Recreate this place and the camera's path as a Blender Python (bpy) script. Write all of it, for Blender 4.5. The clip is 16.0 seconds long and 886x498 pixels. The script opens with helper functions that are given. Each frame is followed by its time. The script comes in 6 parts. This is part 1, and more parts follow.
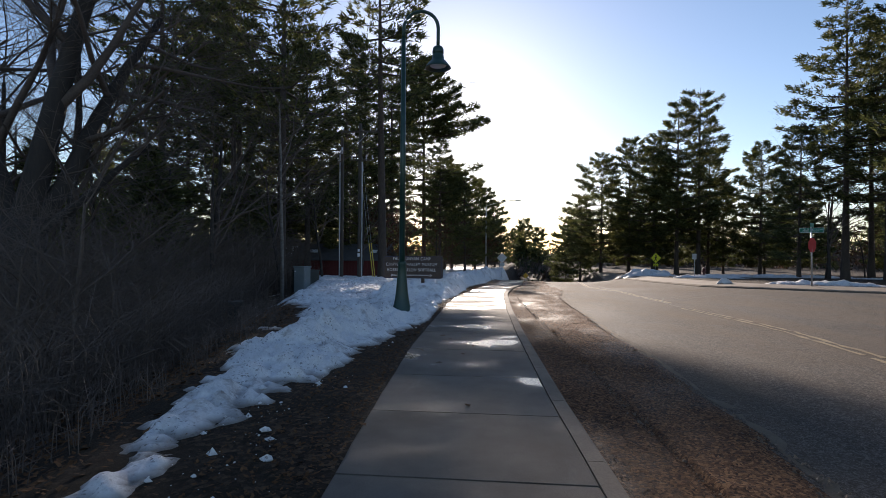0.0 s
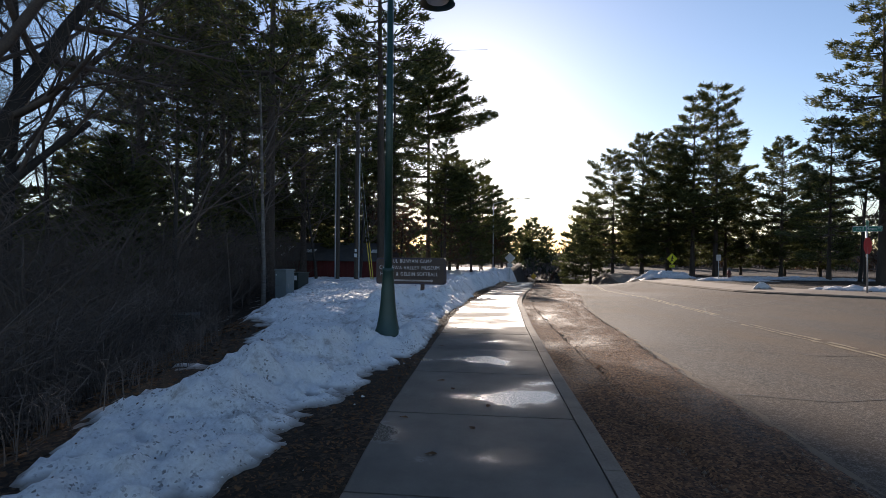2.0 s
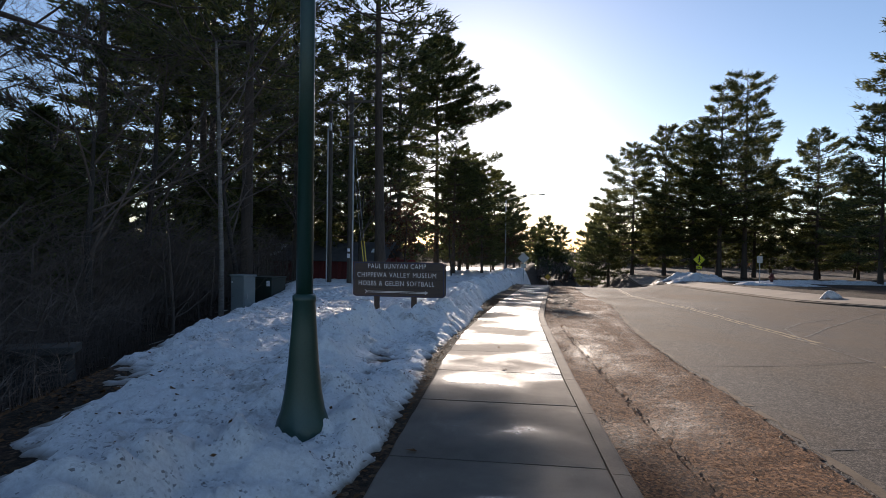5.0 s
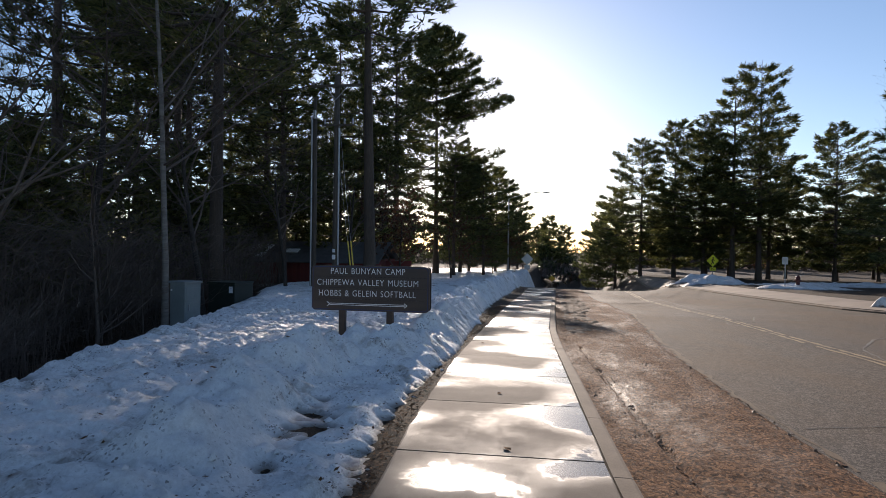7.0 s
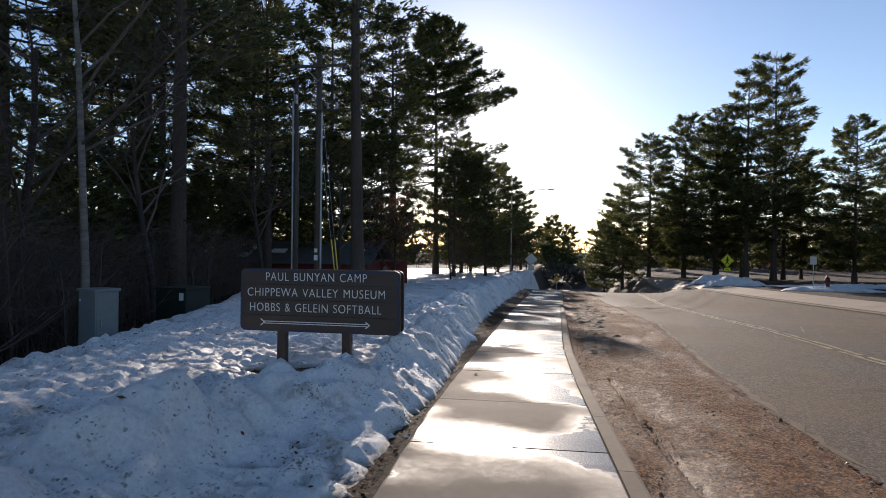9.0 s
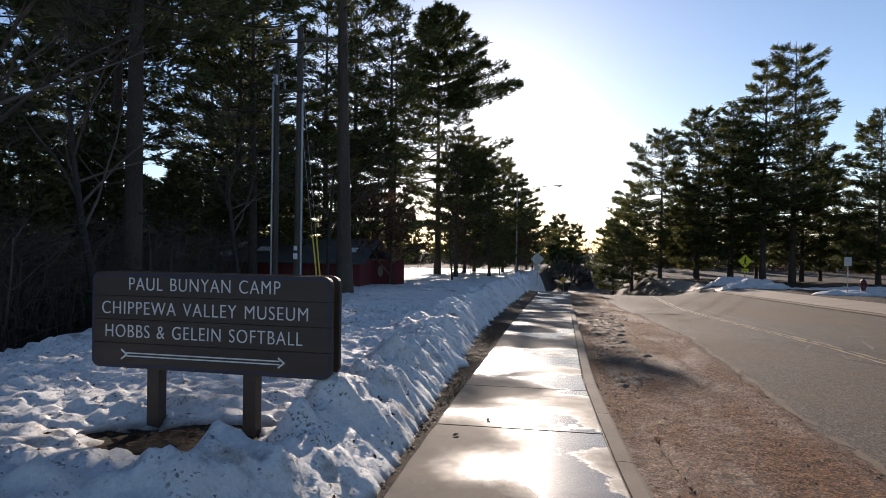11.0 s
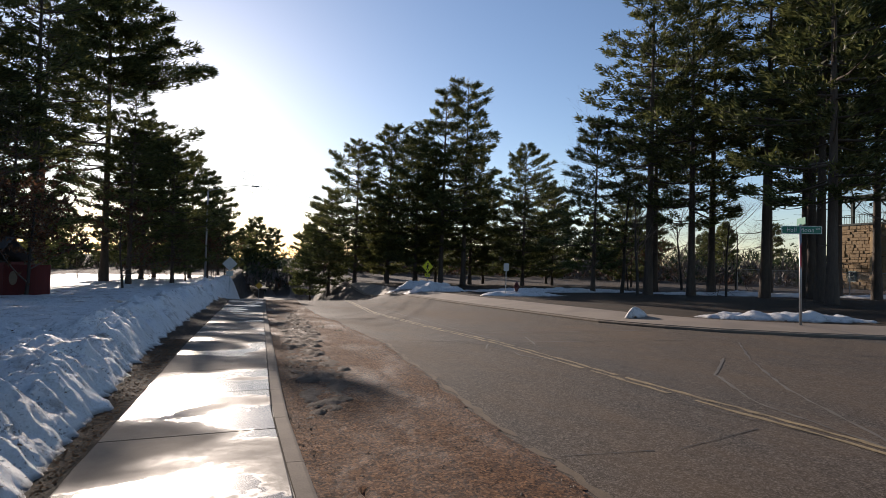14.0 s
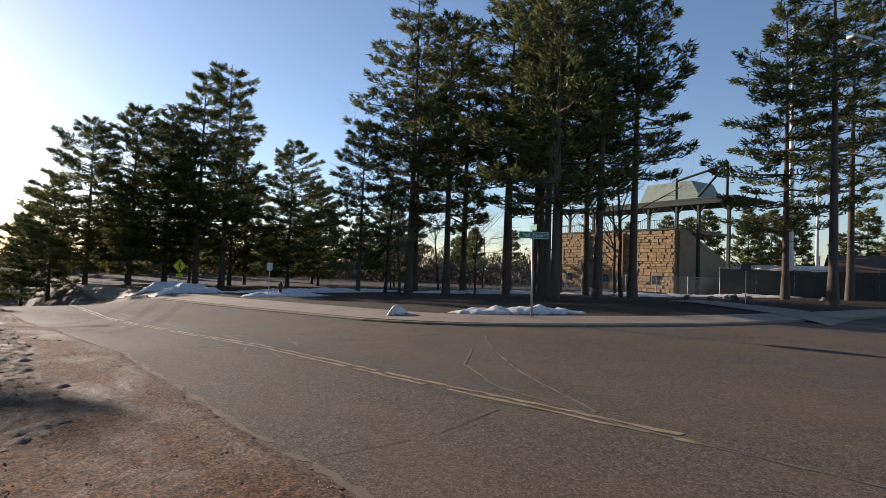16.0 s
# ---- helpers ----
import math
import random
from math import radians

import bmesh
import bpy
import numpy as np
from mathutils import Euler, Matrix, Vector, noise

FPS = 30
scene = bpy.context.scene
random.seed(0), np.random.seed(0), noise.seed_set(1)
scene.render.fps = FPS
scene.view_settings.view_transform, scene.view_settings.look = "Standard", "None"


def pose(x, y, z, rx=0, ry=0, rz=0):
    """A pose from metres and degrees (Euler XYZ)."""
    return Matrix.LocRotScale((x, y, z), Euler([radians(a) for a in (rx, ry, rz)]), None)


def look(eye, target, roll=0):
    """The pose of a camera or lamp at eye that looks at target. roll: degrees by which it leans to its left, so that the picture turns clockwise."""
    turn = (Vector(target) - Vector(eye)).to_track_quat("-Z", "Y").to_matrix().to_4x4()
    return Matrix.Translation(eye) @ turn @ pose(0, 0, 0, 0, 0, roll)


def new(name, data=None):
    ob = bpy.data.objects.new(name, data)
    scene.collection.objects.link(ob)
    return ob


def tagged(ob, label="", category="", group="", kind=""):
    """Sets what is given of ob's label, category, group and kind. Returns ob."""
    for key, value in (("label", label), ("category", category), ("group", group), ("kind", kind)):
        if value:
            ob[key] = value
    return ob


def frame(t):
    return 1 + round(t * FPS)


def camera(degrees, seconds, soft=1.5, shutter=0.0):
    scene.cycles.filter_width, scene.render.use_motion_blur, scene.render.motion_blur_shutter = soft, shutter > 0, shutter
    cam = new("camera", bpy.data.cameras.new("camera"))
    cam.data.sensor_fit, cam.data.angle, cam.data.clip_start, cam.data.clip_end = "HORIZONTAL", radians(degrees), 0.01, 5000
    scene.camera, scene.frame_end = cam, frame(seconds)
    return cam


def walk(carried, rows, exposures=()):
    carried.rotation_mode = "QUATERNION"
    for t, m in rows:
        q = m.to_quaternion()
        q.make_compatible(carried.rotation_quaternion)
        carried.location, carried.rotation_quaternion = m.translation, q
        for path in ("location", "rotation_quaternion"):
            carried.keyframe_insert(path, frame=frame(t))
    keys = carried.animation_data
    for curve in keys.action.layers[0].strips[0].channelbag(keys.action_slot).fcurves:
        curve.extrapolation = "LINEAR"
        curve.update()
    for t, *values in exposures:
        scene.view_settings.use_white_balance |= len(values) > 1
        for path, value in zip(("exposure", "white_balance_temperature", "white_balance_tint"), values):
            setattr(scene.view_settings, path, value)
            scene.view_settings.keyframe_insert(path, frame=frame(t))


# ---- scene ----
cam = camera(76.5, 16.0, 0.7)
PATH = [
    (0.0, (0.641, 0.551, 1.491), (0.435, 2.540, 1.493), 0.40),
    (0.5, (0.591, 1.329, 1.497), (0.375, 3.318, 1.500), 0.60),
    (1.0, (0.510, 2.131, 1.493), (0.292, 4.119, 1.496), 0.55),
    (1.5, (0.461, 2.899, 1.516), (0.237, 4.887, 1.518), 0.50),
    (2.0, (0.401, 3.626, 1.530), (0.174, 5.613, 1.530), 0.52),
    (2.5, (0.333, 4.363, 1.550), (0.101, 6.349, 1.548), 0.57),
    (3.0, (0.287, 5.101, 1.559), (0.053, 7.087, 1.555), 0.57),
    (3.5, (0.270, 5.843, 1.576), (0.027, 7.828, 1.571), 0.60),
    (4.0, (0.255, 6.531, 1.617), (0.003, 8.515, 1.609), 0.68),
    (6.5, (0.155, 10.214, 1.575), (-0.124, 12.194, 1.574), 0.72),
    (7.0, (0.135, 10.961, 1.581), (-0.142, 12.942, 1.578), 0.70),
    (7.5, (0.091, 11.666, 1.584), (-0.177, 13.648, 1.580), 0.60),
    (8.0, (0.105, 12.370, 1.572), (-0.172, 14.350, 1.568), 0.55),
    (8.5, (0.057, 13.093, 1.542), (-0.221, 15.073, 1.540), 0.53),
    (9.0, (0.079, 13.790, 1.538), (-0.209, 15.770, 1.536), 0.57),
    (11.5, (0.062, 16.975, 1.462), (-0.246, 18.951, 1.458), 0.78),
    (12.0, (0.049, 17.361, 1.436), (-0.212, 19.344, 1.437), 0.95),
    (12.5, (0.125, 17.641, 1.423), (0.011, 19.637, 1.426), 1.12),
    (13.0, (0.201, 17.810, 1.427), (0.303, 19.807, 1.437), 1.40),
    (13.5, (0.242, 17.860, 1.447), (0.677, 19.812, 1.472), 1.55),
    (14.0, (0.260, 17.865, 1.444), (0.984, 19.729, 1.480), 1.55),
    (14.5, (0.276, 17.871, 1.436), (1.209, 19.640, 1.480), 1.60),
    (15.0, (0.296, 17.883, 1.422), (1.394, 19.554, 1.472), 1.73),
    (15.5, (0.308, 17.871, 1.423), (1.555, 19.434, 1.479), 1.88),
    (16.0, (0.380, 17.967, 1.396), (1.785, 19.389, 1.460), 2.00),
]
walk(cam, [(t, look(eye, target, roll)) for t, eye, target, roll in PATH], [(0.0, 0.84, 6250, 17), (9.0, 0.84, 6250, 17), (12.5, 0.76, 6250, 17), (14.5, 0.58, 6250, 17), (16.0, 0.86, 6250, 17)])

# ---- sky, sun, exposure ----
SUN_EL, SUN_AZ = radians(14.8), radians(-5.0)
world = bpy.data.worlds.new("sky")
scene.world = world
world.use_nodes = True
wn = world.node_tree.nodes
sky = wn.new("ShaderNodeTexSky")
sky.sky_type, sky.sun_disc = "NISHITA", False
sky.sun_elevation, sky.sun_rotation = SUN_EL, SUN_AZ
sky.air_density, sky.dust_density, sky.ozone_density, sky.altitude = 1.0, 0.33, 2.2, 250
wn["Background"].inputs["Strength"].default_value = 0.083
world.node_tree.links.new(sky.outputs[0], wn["Background"].inputs["Color"])
sun = new("sun", bpy.data.lights.new("sun", "SUN"))
sun.data.energy, sun.data.angle, sun.data.color = 4.4, radians(0.53), (1.0, 0.86, 0.68)
SUN_DIR = Vector((math.sin(SUN_AZ) * math.cos(SUN_EL), math.cos(SUN_AZ) * math.cos(SUN_EL), math.sin(SUN_EL)))
sun.matrix_world = look(SUN_DIR * 200, (0, 0, 0))


# ---- materials ----
def tree_of(name):
    m = bpy.data.materials.new(name)
    m.use_nodes = True
    nt = m.node_tree
    return m, nt, nt.nodes["Principled BSDF"]


def place_in(nt, world_space):
    if world_space:
        return nt.nodes.new("ShaderNodeNewGeometry").outputs["Position"]
    return nt.nodes.new("ShaderNodeTexCoord").outputs["Object"]


def noise_of(nt, vec, scale, detail=4.0, rough=0.55, stretch=None):
    if stretch:
        mp = nt.nodes.new("ShaderNodeMapping")
        mp.inputs["Scale"].default_value = stretch
        nt.links.new(vec, mp.inputs["Vector"])
        vec = mp.outputs[0]
    n = nt.nodes.new("ShaderNodeTexNoise")
    n.inputs["Scale"].default_value, n.inputs["Detail"].default_value, n.inputs["Roughness"].default_value = scale, detail, rough
    nt.links.new(vec, n.inputs["Vector"])
    return n.outputs["Fac"]


def ramp_of(nt, fac, stops):
    r = nt.nodes.new("ShaderNodeValToRGB")
    while len(r.color_ramp.elements) < len(stops):
        r.color_ramp.elements.new(0.5)
    for e, (p, c) in zip(r.color_ramp.elements, stops):
        e.position = p
        e.color = (*c, 1) if not isinstance(c, (int, float)) else (c, c, c, 1)
    nt.links.new(fac, r.inputs["Fac"])
    return r.outputs["Color"]


def mix_of(nt, fac, a, b, kind="MIX"):
    n = nt.nodes.new("ShaderNodeMix")
    n.data_type, n.blend_type = "RGBA", kind
    for first, sock, v in ((True, n.inputs[0], fac), (False, n.inputs[6], a), (False, n.inputs[7], b)):
        if isinstance(v, (int, float)):
            sock.default_value = v if first else (v, v, v, 1)
        elif isinstance(v, tuple):
            sock.default_value = (*v, 1)
        else:
            nt.links.new(v, sock)
    return n.outputs[2]


def bump_of(nt, bsdf, height, strength, distance=0.02):
    b = nt.nodes.new("ShaderNodeBump")
    b.inputs["Strength"].default_value, b.inputs["Distance"].default_value = strength, distance
    nt.links.new(height, b.inputs["Height"])
    nt.links.new(b.outputs[0], bsdf.inputs["Normal"])


def surf(name, dark, light, scale=4.0, rough=(0.6, 0.85), fine=40.0, bump=0.3, metal=0.0, world_space=False, stretch=None, spec=0.5, distance=0.02, vary=0.0):
    """A two-scale surface: broad stains and fine grain in colour, roughness and relief."""
    m, nt, p = tree_of(name)
    vec = place_in(nt, world_space)
    broad, grain = noise_of(nt, vec, scale, 5, 0.6, stretch), noise_of(nt, vec, fine, 6, 0.65, stretch)
    both = mix_of(nt, 0.5, broad, grain)
    col = ramp_of(nt, both, [(0.3, dark), (0.7, light)])
    if vary:
        info = nt.nodes.new("ShaderNodeObjectInfo")
        col = mix_of(nt, 1.0, col, ramp_of(nt, info.outputs["Random"], [(0.0, 1 - vary), (1.0, 1.0)]), "MULTIPLY")
    nt.links.new(col, p.inputs["Base Color"])
    nt.links.new(ramp_of(nt, grain, [(0.3, rough[0]), (0.7, rough[1])]), p.inputs["Roughness"])
    p.inputs["Metallic"].default_value, p.inputs["Specular IOR Level"].default_value = metal, spec
    bump_of(nt, p, grain, bump, distance)
    return m


def foliage(name, dark, light):
    m, nt, p = tree_of(name)
    geo = nt.nodes.new("ShaderNodeNewGeometry")
    info = nt.nodes.new("ShaderNodeObjectInfo")
    vec = nt.nodes.new("ShaderNodeTexCoord").outputs["Object"]
    f = mix_of(nt, 0.5, geo.outputs["Random Per Island"], noise_of(nt, vec, 0.35, 3))
    col = ramp_of(nt, f, [(0.25, dark), (0.75, light)])
    col = mix_of(nt, 1.0, col, ramp_of(nt, info.outputs["Random"], [(0.0, (0.75, 0.8, 0.8)), (1.0, (1.1, 1.05, 0.95))]), "MULTIPLY")
    nt.links.new(col, p.inputs["Base Color"])
    p.inputs["Roughness"].default_value, p.inputs["Specular IOR Level"].default_value = 0.55, 0.3
    tr = nt.nodes.new("ShaderNodeBsdfTranslucent")
    nt.links.new(col, tr.inputs["Color"])
    mx = nt.nodes.new("ShaderNodeMixShader")
    mx.inputs[0].default_value = 0.45
    nt.links.new(p.outputs[0], mx.inputs[1])
    nt.links.new(tr.outputs[0], mx.inputs[2])
    nt.links.new(mx.outputs[0], nt.nodes["Material Output"].inputs["Surface"])
    return m


def voronoi_of(nt, vec, scale, out="Color"):
    v = nt.nodes.new("ShaderNodeTexVoronoi")
    v.inputs["Scale"].default_value = scale
    nt.links.new(vec, v.inputs["Vector"])
    return v.outputs[out]


def concrete_walk():
    """Brushed concrete, with melt water standing in sharp-edged films further along."""
    m, nt, p = tree_of("wet_concrete")
    vec = place_in(nt, True)
    broad, grain = noise_of(nt, vec, 1.6, 6, 0.65), noise_of(nt, vec, 120, 5, 0.8)
    scuff = noise_of(nt, vec, 3.0, 8, 0.7, (1.0, 0.35, 1.0))
    col = ramp_of(nt, mix_of(nt, 0.5, broad, grain), [(0.32, (0.10, 0.083, 0.066)), (0.68, (0.235, 0.20, 0.162))])
    film = mix_of(nt, 0.10, noise_of(nt, vec, 0.8, 2, 0.4, (0.85, 1.05, 1.0)), noise_of(nt, vec, 12, 4, 0.6))
    sep = nt.nodes.new("ShaderNodeSeparateXYZ")
    nt.links.new(vec, sep.inputs[0])
    along = nt.nodes.new("ShaderNodeMapRange")
    along.inputs[1].default_value, along.inputs[2].default_value, along.inputs[3].default_value, along.inputs[4].default_value = 8.0, 17.0, -0.14, -0.062
    nt.links.new(sep.outputs[1], along.inputs[0])
    add = nt.nodes.new("ShaderNodeMath")
    nt.links.new(film, add.inputs[0])
    nt.links.new(along.outputs[0], add.inputs[1])
    wet = ramp_of(nt, add.outputs[0], [(0.485, 0.0), (0.505, 1.0)])
    damp = ramp_of(nt, add.outputs[0], [(0.38, 0.0), (0.5, 1.0)])
    col = mix_of(nt, damp, col, mix_of(nt, 1.0, col, (0.62, 0.6, 0.57), "MULTIPLY"))
    col = mix_of(nt, ramp_of(nt, scuff, [(0.60, 0.0), (0.75, 0.4)]), col, (0.32, 0.285, 0.24))
    info = nt.nodes.new("ShaderNodeObjectInfo")
    col = mix_of(nt, 1.0, col, ramp_of(nt, info.outputs["Random"], [(0.0, 0.84), (1.0, 1.06)]), "MULTIPLY")
    nt.links.new(col, p.inputs["Base Color"])
    dry = mix_of(nt, damp, ramp_of(nt, grain, [(0.3, 0.78), (0.7, 0.95)]), ramp_of(nt, grain, [(0.3, 0.5), (0.7, 0.7)]))
    nt.links.new(mix_of(nt, wet, dry, ramp_of(nt, grain, [(0.3, 0.20), (0.7, 0.32)])), p.inputs["Roughness"])
    nt.links.new(mix_of(nt, damp, 0.15, 0.5), p.inputs["Specular IOR Level"])
    bump_of(nt, p, mix_of(nt, wet, grain, 0.5), 0.5, 0.004)
    return m


def asphalt_road():
    m, nt, p = tree_of("asphalt")
    vec = place_in(nt, True)
    broad, grain = noise_of(nt, vec, 0.35, 4, 0.6, (1.0, 0.3, 1.0)), voronoi_of(nt, vec, 90)
    dust = noise_of(nt, vec, 1.1, 8, 0.7, (1.0, 0.4, 1.0))
    stone = voronoi_of(nt, vec, 38)
    speck = mix_of(nt, 0.55, grain, mix_of(nt, 0.5, stone, noise_of(nt, vec, 7, 10, 0.85)))
    col = ramp_of(nt, speck, [(0.3, (0.017, 0.0145, 0.0125)), (0.52, (0.070, 0.060, 0.051)), (0.72, (0.19, 0.16, 0.132))])
    col = mix_of(nt, ramp_of(nt, mix_of(nt, 0.5, broad, dust), [(0.42, 0.05), (0.66, 0.6)]), col, (0.15, 0.098, 0.057))
    nt.links.new(col, p.inputs["Base Color"])
    nt.links.new(ramp_of(nt, broad, [(0.3, 0.75), (0.7, 0.95)]), p.inputs["Roughness"])
    p.inputs["Specular IOR Level"].default_value = 0.2
    bump_of(nt, p, mix_of(nt, 0.5, grain, noise_of(nt, vec, 45, 3, 0.6)), 0.8, 0.010)
    return m


def sand_dirt():
    m, nt, p = tree_of("road_sand")
    vec = place_in(nt, True)
    broad, grain = noise_of(nt, vec, 0.9, 7, 0.65, (1.0, 0.4, 1.0)), voronoi_of(nt, vec, 48)
    clod = noise_of(nt, vec, 11, 8, 0.75)
    col = ramp_of(nt, mix_of(nt, 0.5, grain, mix_of(nt, 0.5, broad, clod)), [(0.33, (0.028, 0.012, 0.006)), (0.52, (0.115, 0.051, 0.022)), (0.75, (0.30, 0.15, 0.066))])
    nt.links.new(col, p.inputs["Base Color"])
    nt.links.new(ramp_of(nt, broad, [(0.35, 0.6), (0.55, 0.95)]), p.inputs["Roughness"])
    p.inputs["Specular IOR Level"].default_value = 0.2
    bump_of(nt, p, mix_of(nt, 0.5, grain, clod), 1.0, 0.06)
    return m


def snow_old():
    m, nt, p = tree_of("old_snow")
    vec = place_in(nt, True)
    broad, grain = noise_of(nt, vec, 0.9, 6, 0.6), noise_of(nt, vec, 30, 8, 0.8)
    dirt, speck = noise_of(nt, vec, 5, 9, 0.75), voronoi_of(nt, vec, 55)
    col = ramp_of(nt, grain, [(0.3, (0.68, 0.66, 0.63)), (0.6, (0.93, 0.92, 0.90))])
    spots = mix_of(nt, 0.5, dirt, broad)
    col = mix_of(nt, ramp_of(nt, spots, [(0.36, 0.8), (0.47, 0.0)]), col, (0.22, 0.17, 0.12))
    grime = ramp_of(nt, mix_of(nt, 0.6, speck, noise_of(nt, vec, 2.2, 8, 0.8)), [(0.30, 0.8), (0.38, 0.0)])
    col = mix_of(nt, grime, col, (0.10, 0.075, 0.055))
    thin = nt.nodes.new("ShaderNodeAttribute")
    thin.attribute_name = "thin"
    crust = mix_of(nt, 0.5, thin.outputs["Fac"], mix_of(nt, 0.5, dirt, grain))
    col = mix_of(nt, ramp_of(nt, crust, [(0.48, 0.0), (0.74, 0.9)]), col, ramp_of(nt, grain, [(0.35, (0.05, 0.036, 0.024)), (0.65, (0.22, 0.17, 0.12))]))
    nt.links.new(col, p.inputs["Base Color"])
    nt.links.new(ramp_of(nt, grain, [(0.3, 0.4), (0.7, 0.8)]), p.inputs["Roughness"])
    bump_of(nt, p, mix_of(nt, 0.45, grain, noise_of(nt, vec, 13, 8, 0.7)), 0.8, 0.055)
    return m


def litter():
    m, nt, p = tree_of("leaf_litter")
    vec = place_in(nt, True)
    chip, broad, grain = voronoi_of(nt, vec, 26), noise_of(nt, vec, 0.7, 6), noise_of(nt, vec, 50, 8, 0.75)
    col = ramp_of(nt, mix_of(nt, 0.5, chip, grain), [(0.32, (0.010, 0.007, 0.0045)), (0.56, (0.048, 0.029, 0.017)), (0.78, (0.18, 0.11, 0.062))])
    grass = ramp_of(nt, grain, [(0.3, (0.012, 0.009, 0.005)), (0.7, (0.04, 0.029, 0.016))])
    col = mix_of(nt, ramp_of(nt, broad, [(0.42, 0.0), (0.6, 0.8)]), col, grass)
    nt.links.new(col, p.inputs["Base Color"])
    p.inputs["Roughness"].default_value, p.inputs["Specular IOR Level"].default_value = 0.9, 0.2
    bump_of(nt, p, mix_of(nt, 0.5, chip, grain), 1.0, 0.03)
    return m


def melt_water():
    m, nt, p = tree_of("melt_water")
    vec = place_in(nt, True)
    p.inputs["Base Color"].default_value = (0.03, 0.024, 0.018, 1)
    nt.links.new(ramp_of(nt, noise_of(nt, vec, 25, 3), [(0.35, 0.04), (0.7, 0.2)]), p.inputs["Roughness"])
    bump_of(nt, p, noise_of(nt, vec, 30, 3), 0.15, 0.01)
    return m


def stone_wall_mat():
    return surf("buff_stone", (0.25, 0.155, 0.07), (0.54, 0.37, 0.185), 1.2, (0.75, 0.95), 18, 0.6, vary=0.35, world_space=True)


M_WALK, M_ROAD, M_SAND, M_SNOW, M_LITTER = concrete_walk(), asphalt_road(), sand_dirt(), snow_old(), litter()
M_WATER = melt_water()
M_CRUST = surf("rotten_ice", (0.035, 0.024, 0.016), (0.25, 0.19, 0.14), 3.5, (0.75, 0.95), 38, 0.9, world_space=True, distance=0.03, spec=0.15)
M_KERB = surf("kerb_concrete", (0.10, 0.08, 0.06), (0.25, 0.20, 0.152), 2.0, (0.8, 0.95), 60, 0.4, world_space=True, spec=0.2, distance=0.005)
M_PAVE = surf("dry_concrete", (0.14, 0.108, 0.08), (0.30, 0.24, 0.18), 0.8, (0.7, 0.9), 50, 0.3, world_space=True, distance=0.005)
M_YELLOW = surf("worn_yellow_paint", (0.06, 0.046, 0.032), (0.42, 0.31, 0.15), 3.5, (0.6, 0.85), 28, 0.3, world_space=True, distance=0.004)
M_WHITE_LINE = surf("worn_white_paint", (0.05, 0.042, 0.034), (0.17, 0.15, 0.122), 2.0, (0.6, 0.85), 60, 0.3, world_space=True, distance=0.004)
M_TAR = surf("crack_filler", (0.02, 0.018, 0.016), (0.05, 0.045, 0.04), 3.0, (0.5, 0.8), 60, 0.3, world_space=True)
M_BARK = surf("pine_bark", (0.035, 0.026, 0.02), (0.13, 0.095, 0.07), 1.5, (0.8, 0.95), 14, 0.9, stretch=(1, 1, 0.22), distance=0.04)
M_BARK_GREY = surf("grey_bark", (0.02, 0.016, 0.013), (0.075, 0.06, 0.048), 1.2, (0.8, 0.95), 18, 0.8, stretch=(1, 1, 0.25), distance=0.03)
M_BIRCH = surf("pale_birch_bark", (0.05, 0.04, 0.033), (0.30, 0.27, 0.235), 3.5, (0.6, 0.85), 12, 0.4, stretch=(0.4, 0.4, 1.6))
M_TWIG = surf("bare_twigs", (0.05, 0.038, 0.03), (0.19, 0.14, 0.11), 1.5, (0.8, 0.95), 20, 0.2)
M_RED_TWIG = surf("russet_dead_leaves", (0.07, 0.03, 0.018), (0.20, 0.09, 0.05), 0.6, (0.8, 0.95), 8, 0.2)
M_NEEDLE = foliage("pine_needles", (0.042, 0.056, 0.02), (0.19, 0.19, 0.065))
M_NEEDLE_FAR = foliage("spruce_needles", (0.02, 0.032, 0.018), (0.07, 0.085, 0.035))
M_OAK_LEAF = foliage("dry_oak_leaves", (0.06, 0.028, 0.015), (0.19, 0.095, 0.05))
M_POLE_GREEN = surf("green_enamel", (0.010, 0.035, 0.026), (0.02, 0.06, 0.045), 3.0, (0.28, 0.42), 60, 0.08, spec=0.5)
M_BROWN = surf("brown_stained_timber", (0.035, 0.022, 0.016), (0.075, 0.05, 0.036), 3.0, (0.45, 0.7), 22, 0.35, stretch=(0.2, 1, 1.6), distance=0.006)
M_GROOVE = surf("dark_groove", (0.012, 0.008, 0.006), (0.025, 0.017, 0.012), 3.0)
M_LETTER = surf("weathered_white_paint", (0.62, 0.60, 0.57), (0.85, 0.84, 0.82), 10.0, (0.5, 0.7), 60, 0.1)
M_BLUE_EDGE = surf("blue_routed_edge", (0.012, 0.02, 0.07), (0.03, 0.045, 0.14), 6.0, (0.5, 0.7), 60, 0.1)
M_UTIL = surf("utility_pole_timber", (0.05, 0.04, 0.032), (0.16, 0.13, 0.10), 1.0, (0.75, 0.92), 16, 0.7, stretch=(1, 1, 0.12), distance=0.02)
M_GALV = surf("galvanised_steel", (0.28, 0.29, 0.30), (0.46, 0.47, 0.48), 3.0, (0.35, 0.55), 40, 0.1, metal=0.7)
M_CABINET = surf("grey_green_cabinet_paint", (0.13, 0.155, 0.16), (0.22, 0.25, 0.25), 2.0, (0.4, 0.6), 40, 0.08)
M_TRANSF = surf("dark_green_transformer_paint", (0.010, 0.016, 0.012), (0.024, 0.034, 0.026), 2.0, (0.4, 0.6), 40, 0.08)
